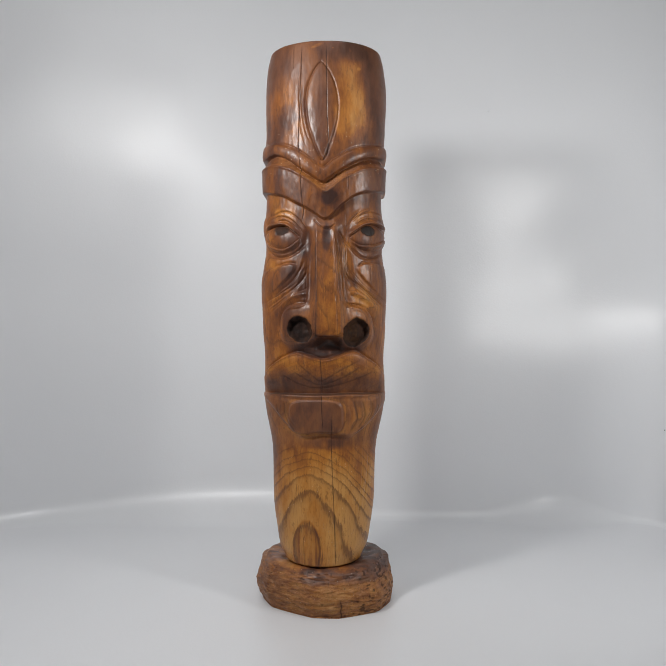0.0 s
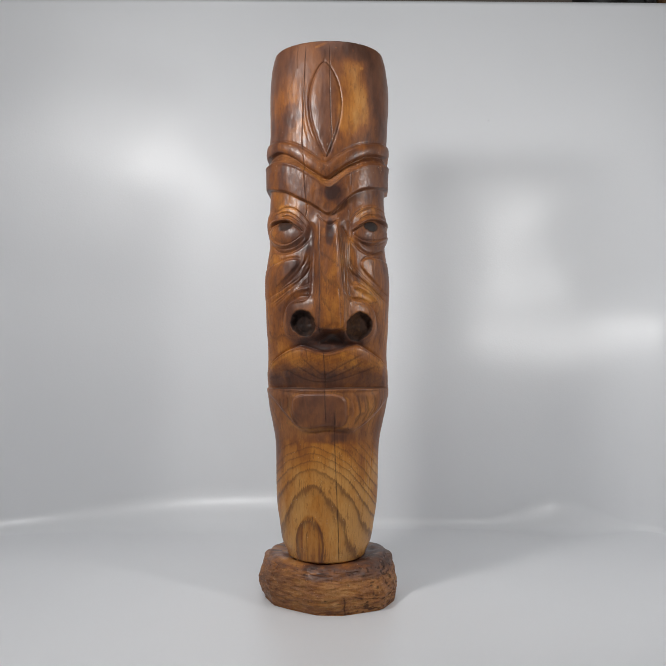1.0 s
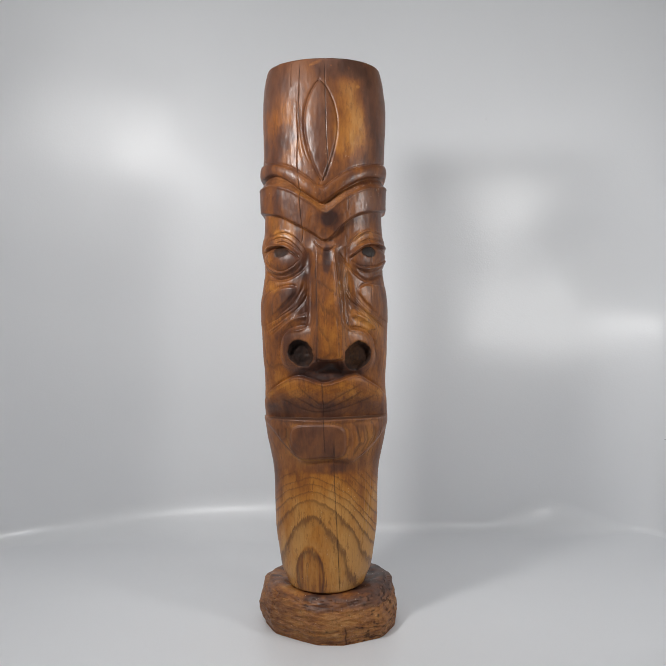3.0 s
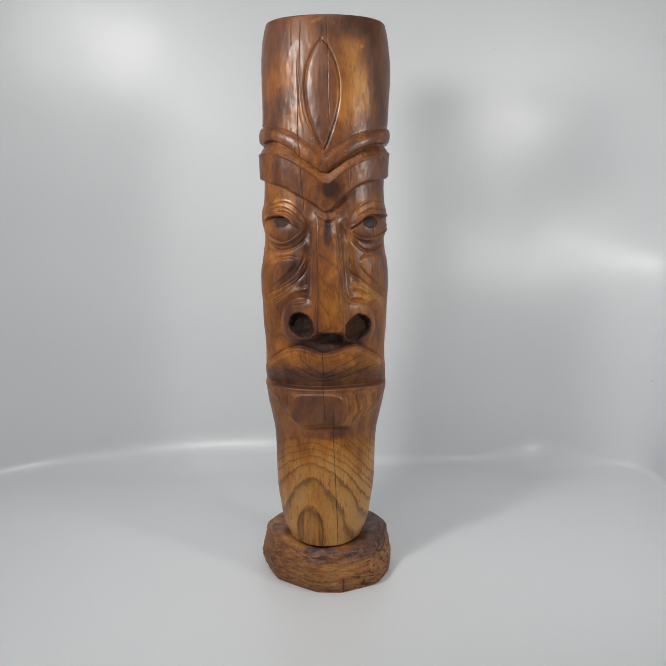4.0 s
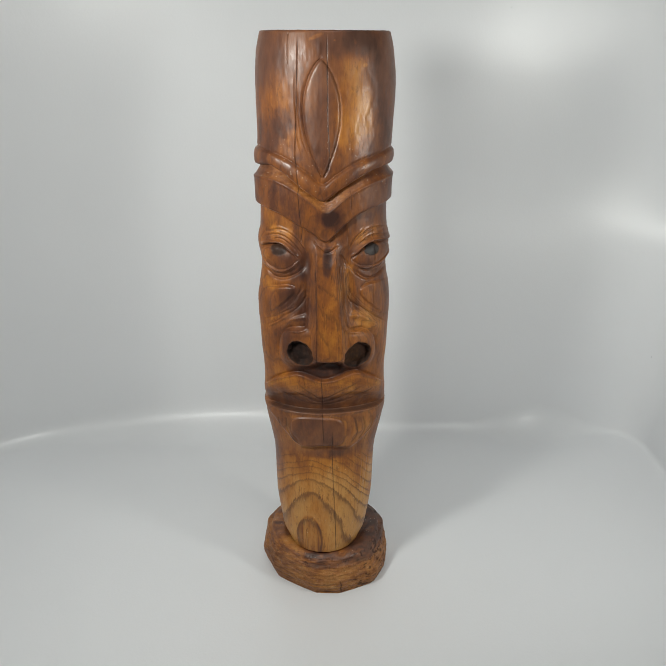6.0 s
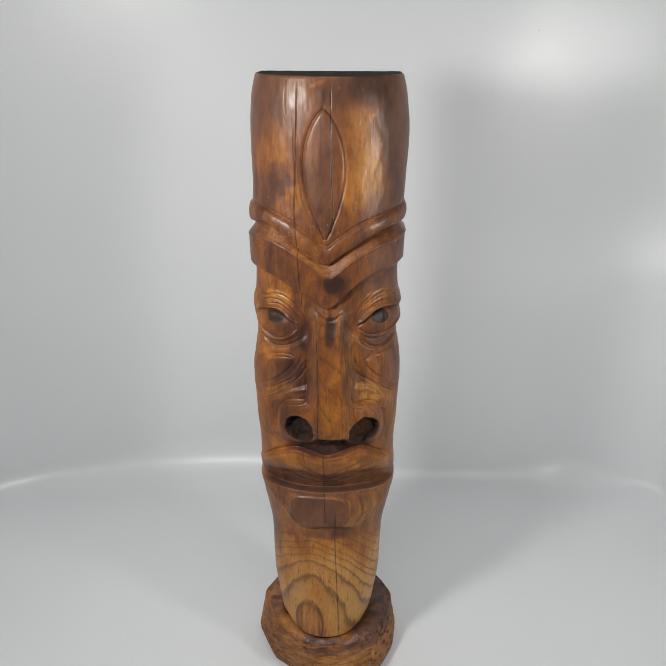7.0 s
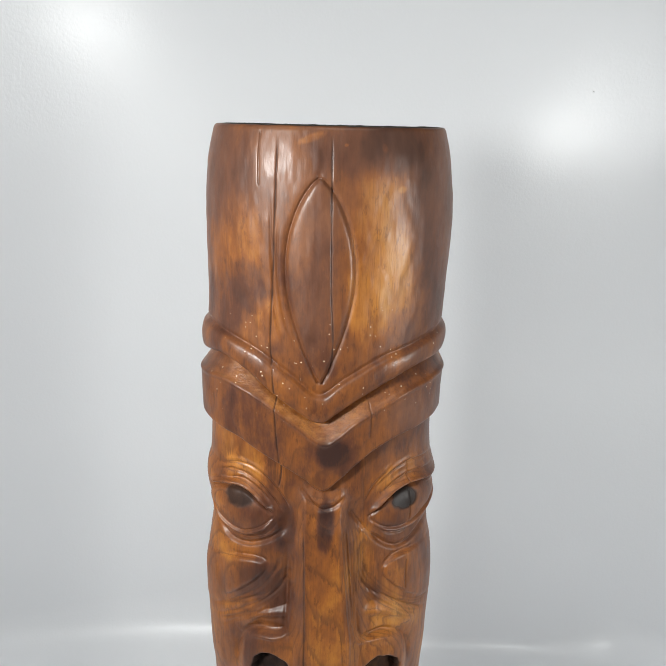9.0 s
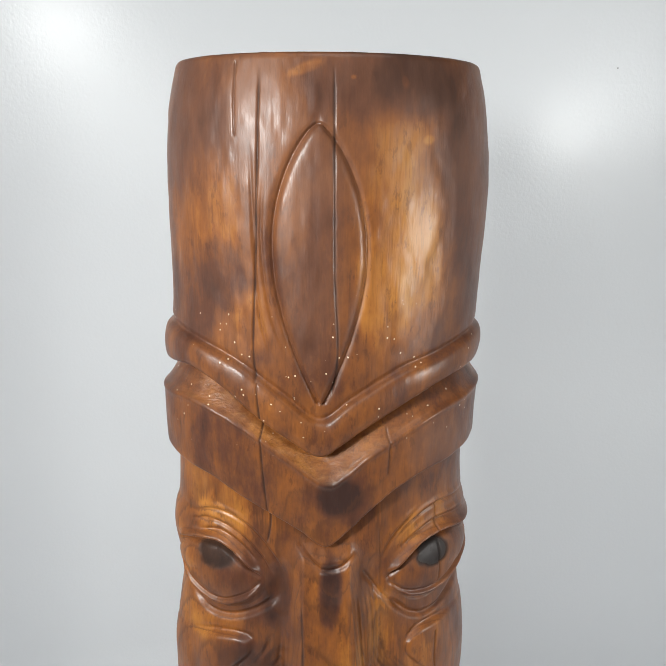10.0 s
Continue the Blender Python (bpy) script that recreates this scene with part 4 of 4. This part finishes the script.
def statue():
    # the log: round in front, sawn flat behind
    ang = np.linspace(-90, 90, COLS) * np.pi / 180
    zz = np.linspace(Z_LOW, Z_TOP, ROWS_N)
    prof = spline(BODY, 10)
    a = np.interp(zz, prof[:, 0], prof[:, 1])[:, None]
    d = np.interp(zz, prof[:, 0], prof[:, 2])[:, None]
    power = 2 / 2.05
    # the log is widest a little in front of its axis, more so on the left of the face
    wide = 0.012 + 0.009 * np.interp(zz, [0.20, 0.25, 0.40, 0.44], [0, 1, 1, 0])[:, None] * (ang < 0)[None]
    a = a * 0.983
    sx = np.sign(np.sin(ang)) * np.abs(np.sin(ang)) ** power
    cy = np.cos(ang) ** power
    x, y = a * sx[None], -wide - (d - wide) * cy[None]
    z = np.repeat(zz[:, None], COLS, 1)
    nx = np.sign(x) * (np.abs(sx[None]) ** 1.05) / a
    ny = -(cy[None] ** 1.05) / (d - wide)
    ln = np.hypot(nx, ny)
    nx, ny = nx / ln, ny / ln
    x = x + np.interp(zz, [0.05, 0.20, 0.30, 0.42, 0.47], [-0.0024, -0.0014, -0.0014, -0.0018, AXIS_X])[:, None]
    bulge = np.where(sx < 0, np.interp(zz, [0.18, 0.25, 0.31, 0.355, 0.40, 0.47, 0.50, 0.52], [0, -0.5, -0.8, -0.8, -0.7, 0, 0.9, 0.8])[:, None],
                     np.interp(zz, [0.40, 0.455, 0.48, 0.50, 0.52], [0, 0.5, 0.0, -0.9, -1.4])[:, None])
    x = x + 0.001 * bulge * sx[None] ** 2
    c = Carving(x, z)
    carve(c)
    rough = 0.00016 * hash_noise(x * 90, z * 40, 61) + 0.00014 * hash_noise(x * 260, z * 90, 62) + 0.00009 * hash_noise(x * 480, z * 210, 63)
    h = (c.h + rough) * smooth01((z - Z_LOW) / 0.004)
    # rounded upper rim
    rim = np.clip((z - (Z_TOP - 0.002)) / 0.002, 0, 1)
    h -= 0.0011 * (1 - np.sqrt(1 - 0.98 * rim * rim))
    # lower end of the beard is cut in
    h -= 0.010 * smooth01((0.0432 - z) / 0.006)
    x, y = x + nx * h, y + ny * h + c.pit
    # flat back and the sides that lead to it
    k = np.linspace(0, 1, BACK_COLS + 2)[1:-1]
    xr, xl = x[:, -1:], x[:, :1]
    bx = xr + (xl - xr) * smooth01((k - 0.12) / 0.76)[None]
    by = y[:, -1:] + (BACK - y[:, -1:]) * np.minimum(1, np.minimum(k, 1 - k) / 0.12)[None] ** 0.6
    bx = np.where((k < 0.12)[None], xr, np.where((k > 0.88)[None], xl, bx))
    x, y = np.hstack((x, bx)), np.hstack((y, by))
    z = np.hstack((z, np.repeat(zz[:, None], BACK_COLS, 1)))
    # the upper cut falls a little towards the front
    z = z + 0.058 * (y + 0.058) * smooth01((z - 0.44) / 0.075)
    cols = COLS + BACK_COLS
    ring, back = rings(c.x, c.z, x[:, :COLS], y[:, :COLS]), rings(bx, z[:, COLS:], bx, by)
    pad = lambda v, fill: np.hstack((v, np.full((ROWS_N, BACK_COLS), fill)))
    attrs = {"tone": pad(c.tone, -0.2), "black": pad(c.black, 0.0), "crack_shade": pad(c.crack_shade, 0.0), "speckled": pad(c.speckled, 0.0), "raw": pad(c.raw, 0.0), "wear_sheen": pad(c.wear_sheen, 0.0),
             "ring": np.hstack((ring[0], back[0])), "figure": np.hstack((ring[1], back[1]))}
    verts = [np.stack((x, y, z), -1).reshape(-1, 3)]
    quads = [grid_quads(ROWS_N, cols, True)]
    extra = {k: [v.ravel()] for k, v in attrs.items()}
    # sawn upper face, closed with shrinking rings
    loop = verts[0].reshape(ROWS_N, cols, 3)[-1]
    mid = np.array((AXIS_X, -0.024, 0))
    cap = []
    for f in (0.97, 0.9, 0.75, 0.5, 0.25, 0.02):
        p = mid + (loop - mid) * f
        px, py = p[:, 0], p[:, 1]
        p[:, 2] = Z_TOP + 0.058 * (py + 0.058) + 0.0003 * hash_noise(px * 300, py * 60, 71)
        cap.append(p)
    cap = np.array(cap)
    first = (ROWS_N - 1) * cols
    total = ROWS_N * cols
    verts.append(cap.reshape(-1, 3))
    q = grid_quads(len(cap) + 1, cols, True)
    q = np.where(q < cols, q + first, q - cols + total)
    quads.append(q)
    for key, fill in (("tone", -0.45), ("black", 0.9), ("crack_shade", 0.0), ("speckled", 0.0), ("figure", 0.3), ("raw", 0.2), ("wear_sheen", 1.9)):
        extra[key].append(np.full(cap.shape[0] * cols, fill))
    extra["ring"].append((np.hypot(cap[..., 0], cap[..., 1] - 0.03) / 0.004).ravel())
    total += cap.shape[0] * cols
    # base: a rough round foot with hewn flats
    bc = 640
    t = np.linspace(0, 2 * np.pi, bc, endpoint=False)
    rng = np.random.RandomState(9)
    cuts = np.linspace(0, 2 * np.pi, 13) + rng.uniform(-0.12, 0.12, 13)
    reach = np.full(bc, 9.0)
    for i, cut in enumerate(cuts):
        cosd = np.cos(t - cut)
        reach = np.minimum(reach, np.where(cosd > 0.2, (0.972 + 0.018 * rng.rand()) / np.maximum(cosd, 0.2), 9))
    # the front left was hewn away more than the rest
    cosd = np.cos(t + 2.12)
    reach = np.minimum(reach, np.where(cosd > 0.2, 0.925 / np.maximum(cosd, 0.2), 9))
    reach = np.minimum(reach, 1.03)
    ex = np.abs(np.cos(t)) * np.sign(np.cos(t)) * 0.0664
    ey = np.abs(np.sin(t)) * np.sign(np.sin(t)) * np.where(np.sin(t) < 0, 0.0658, 0.0650)
    boxy = smooth01((np.sin(t) + 0.5) / 0.9)
    out = []
    path = [(0.0, 0.02), (0.0, 0.5), (0.0, 0.91), (0.0010, 0.942), (0.004, 0.965), (0.010, 0.992), (0.015, 1.0), (0.023, 0.968), (0.030, 0.92),
            (0.0360, 0.868), (0.0392, 0.815), (0.0408, 0.76), (0.0405, 0.68), (0.0390, 0.60), (0.0385, 0.3), (0.0385, 0.02)]
    pp = spline(path, 14)
    for zz1, f0 in pp:
        upper = np.interp(zz1, [0.010, 0.021, 0.028, 0.034, 0.038, 0.0405, 0.05], [1.0, 1.0, 0.99, 0.965, 0.93, 0.86, 0.86])
        f = f0 if f0 < 0.86 and zz1 > 0.0375 else f0 + (max(upper, f0) - f0) * boxy * smooth01((zz1 - 0.010) / 0.01)
        if f0 < 0.90 and zz1 > 0.036:
            f = f0 + boxy * (0.86 - f0) * smooth01((f0 - 0.60) / 0.25)
        flat = 1 + (reach - 1) * math.exp(-((zz1 - 0.010) / 0.020) ** 2)
        wob = 1 + 0.012 * hash_noise(np.cos(t) * 3 + 9, np.sin(t) * 3 + zz1 * 90, 81) + 0.003 * hash_noise(np.cos(t) * 14 + 9, np.sin(t) * 14 + zz1 * 300, 82)
        wob = np.where(zz1 < 0.001, 1 + 0.004 * (wob - 1), wob)
        px, py = ex * f * flat * wob + (0.0016 - 0.0034 * min(zz1 / 0.022, 1.0)), ey * f * flat * wob - 0.0015
        face = smooth01((zz1 - 0.001) / 0.004) * smooth01((0.0425 - zz1) / 0.006)
        warp = zz1 + 0.0035 * hash_noise(t * 3 + 2, np.full(bc, zz1 * 60), 87)
        hew = 0.0006 * hash_noise(t * 5 + 3, warp * 330, 84) + 0.00032 * hash_noise(t * 9, warp * 820, 85)
        hew -= 0.0006 * smooth01((hash_noise(t * 15 + 4, np.full(bc, zz1 * 520), 86) - 0.55) / 0.25)
        px, py = px + np.cos(t) * hew * face, py + np.sin(t) * hew * face
        lump = 0.0006 * hash_noise(px * 120 + 4, py * 120, 83) * smooth01((zz1 - 0.02) / 0.02)
        out.append(np.stack((px, py, np.full(bc, max(zz1, 0.0)) + lump), -1))
    out = np.array(out)
    verts.append(out.reshape(-1, 3))
    quads.append(grid_quads(len(out), bc, True, total))
    n = out.shape[0] * bc
    bx, by, bz = (out[..., i].ravel() for i in range(3))
    bt = np.arctan2(by, bx)
    btone = 0.30 + 0.18 * hash_noise(bx * 60 + 5, bz * 130 + by * 40, 91) + 0.18 * hash_noise(bt * 5, bz * 480, 95) + 0.22 * hash_noise(bt * 14, bz * 1200, 96)
    zone = smooth01((bx + 0.028) / 0.02) * smooth01((bz - 0.024) / 0.009)
    btone -= 0.85 * zone + 0.28 * smooth01((np.abs(bx) - 0.030) / 0.02) + 0.25 * smooth01((bz - 0.040) / 0.003)
    layer = bz + 0.0035 * hash_noise(bt * 3 + 2, bz * 60, 87)
    btone += 0.30 * hash_noise(bt * 5 + 3, layer * 330, 84) + 0.26 * hash_noise(bt * 9, layer * 820, 85)
    extra["tone"].append(btone)
    pits = hash_noise(bt * 22, bz * 800, 92) + 0.6 * hash_noise(bt * 12, bz * 300, 93) + 0.55 * smooth01((bx - 0.01) / 0.03)
    extra["crack_shade"].append(np.maximum(0.75 * smooth01((pits - 0.86) / 0.5) * smooth01((0.041 - bz) / 0.004), 0.9 * np.exp(-((bx - 0.0157 - 0.0004 * np.sin(bz * 700)) / 0.0006) ** 2) * (by < 0) * smooth01((0.017 - bz) / 0.003)))
    extra["black"].append(np.zeros(n))
    extra["speckled"].append(np.full(n, 0.6))
    extra["wear_sheen"].append(0.28 + 0.25 * hash_noise(bt * 4, bz * 90, 98))
    extra["ring"].append(bz / 0.0050 + by / 0.02 + 1.2 * hash_noise(bx * 40, by * 40, 94))
    extra["figure"].append(np.full(n, 0.22))
    extra["raw"].append(smooth01((0.040 - bz) / 0.012) * (0.75 + 0.25 * hash_noise(bt * 6, bz * 200, 97)) * (1 - 0.75 * zone))
    me = mesh_from_arrays("carved_statue", np.vstack(verts), np.vstack(quads), WOOD)
    for key, parts in extra.items():
        at = me.attributes.new(key, "FLOAT", "POINT")
        at.data.foreach_set("value", np.concatenate(parts).astype(np.float32))
    return tagged(new("carved_statue", me), "tall carved brown wooden statue on a rough round wooden base", "statue")


statue()


# ---- things behind the sheet's upper edge ----
def lathe(name, profile, material, segments=40, ribs=0, depth=0.0):
    t = np.linspace(0, 2 * np.pi, segments, endpoint=False)
    p = spline(profile, 6)
    ring = 1 + (depth * np.cos(ribs * t) if ribs else 0 * t)
    co = np.array([np.column_stack((r * ring * np.cos(t), r * ring * np.sin(t), np.full(segments, h))) for r, h in p])
    return mesh_from_arrays(name, co.reshape(-1, 3), grid_quads(len(p), segments, True), material)


def tube(name, points, radius, material, segments=12):
    """A round bar bent along a curve in the plane y = 0."""
    p = spline(points, 6)
    d = np.gradient(p, axis=0)
    d /= np.linalg.norm(d, axis=1)[:, None]
    side = np.stack((-d[:, 2], 0 * d[:, 0], d[:, 0]), 1)
    t = np.linspace(0, 2 * np.pi, segments, endpoint=False)
    co = p[:, None] + radius * (np.cos(t)[None, :, None] * side[:, None] + np.sin(t)[None, :, None] * np.array((0.0, 1.0, 0.0)))
    return mesh_from_arrays(name, co.reshape(-1, 3), grid_quads(len(p), segments, True), material)


SHELF_Z = 0.765
block("shelf", (-1.0, 1.0, 0.36, 1.052, SHELF_Z - 0.025, SHELF_Z), TABLE_WOOD, "dark wooden shelf board behind the sheet", "shelf", "structure", 0.003)
block("cabinet_panel", (-0.22, 0.497, 0.752, 0.775, SHELF_Z + 0.001, 1.35), BROWN_BOARD, "flat brown board standing on the shelf", "board", "", 0.004)
post = new("dark_stand", lathe("dark_stand", [(0.002, 0), (0.044, 0), (0.044, 0.158), (0.042, 0.163), (0.033, 0.168), (0.029, 0.173), (0.023, 0.178), (0.0195, 0.187), (0.018, 0.22), (0.020, 0.3), (0.002, 0.302)], DARK_IRON))
post.location = (0.455, 0.50, SHELF_Z)
tagged(post, "dark iron stand with a flared round foot", "stand")
bowl = new("ribbed_bowl", lathe("ribbed_bowl", [(0.002, 0), (0.050, 0), (0.062, 0.030), (0.072, 0.10), (0.075, 0.158), (0.072, 0.162), (0.077, 0.167), (0.077, 0.200), (0.060, 0.203), (0.002, 0.202)], RIBBED_BROWN, 168, 28, 0.045))
bowl.location = (0.638, 0.50, SHELF_Z)
tagged(bowl, "brown ribbed round pot with a dark bent bar on the shelf", "pot")
# bent bar added for an unidentified dark shape beside the pot
dark_bar = new("dark_bar", tube("dark_bar", [(-0.070, 0, 0.165), (-0.092, 0, 0.160), (-0.104, 0, 0.140), (-0.102, 0, 0.110), (-0.086, 0, 0.090), (-0.068, 0, 0.082)], 0.0065, DARK_IRON))
dark_bar.parent = bowl
tagged(dark_bar, "curved dark bar at the side of the pot")


# ---- specks on the sheet ----
def crumb(place, normal, rx, ry, turn, label):
    me = lathe("crumb", [(0.0002, 0), (1.0, 0.0), (0.8, 0.35), (0.0002, 0.5)], DARK_IRON, 10)
    ob = new("crumb", me)
    tilt = Vector((0, 0, 1)).rotation_difference(Vector(normal)).to_matrix().to_4x4()
    ob.matrix_world = Matrix.Translation(place) @ tilt @ Matrix.Rotation(radians(turn), 4, "Z") @ Matrix.Diagonal((rx, ry, 0.0008, 1))
    return tagged(ob, label, "crumb", "crumbs on the sheet")


LYING, STUCK = "tiny dark crumb lying on the white sheet", "tiny dark speck stuck to the upright white sheet"
crumb((-0.228, -0.080, 0.0), (0, 0, 1), 0.0008, 0.0008, 0, LYING)
crumb((-0.204, -0.062, 0.0), (0, 0, 1), 0.0020, 0.0007, 20, LYING)
crumb((0.2125, 0.2720, 0.568), (0, -0.991, -0.134), 0.0005, 0.00045, 0, STUCK)
crumb((0.4444, 0.2586, 0.1291), (-0.554, -0.832, 0.0), 0.0006, 0.0005, 0, STUCK)
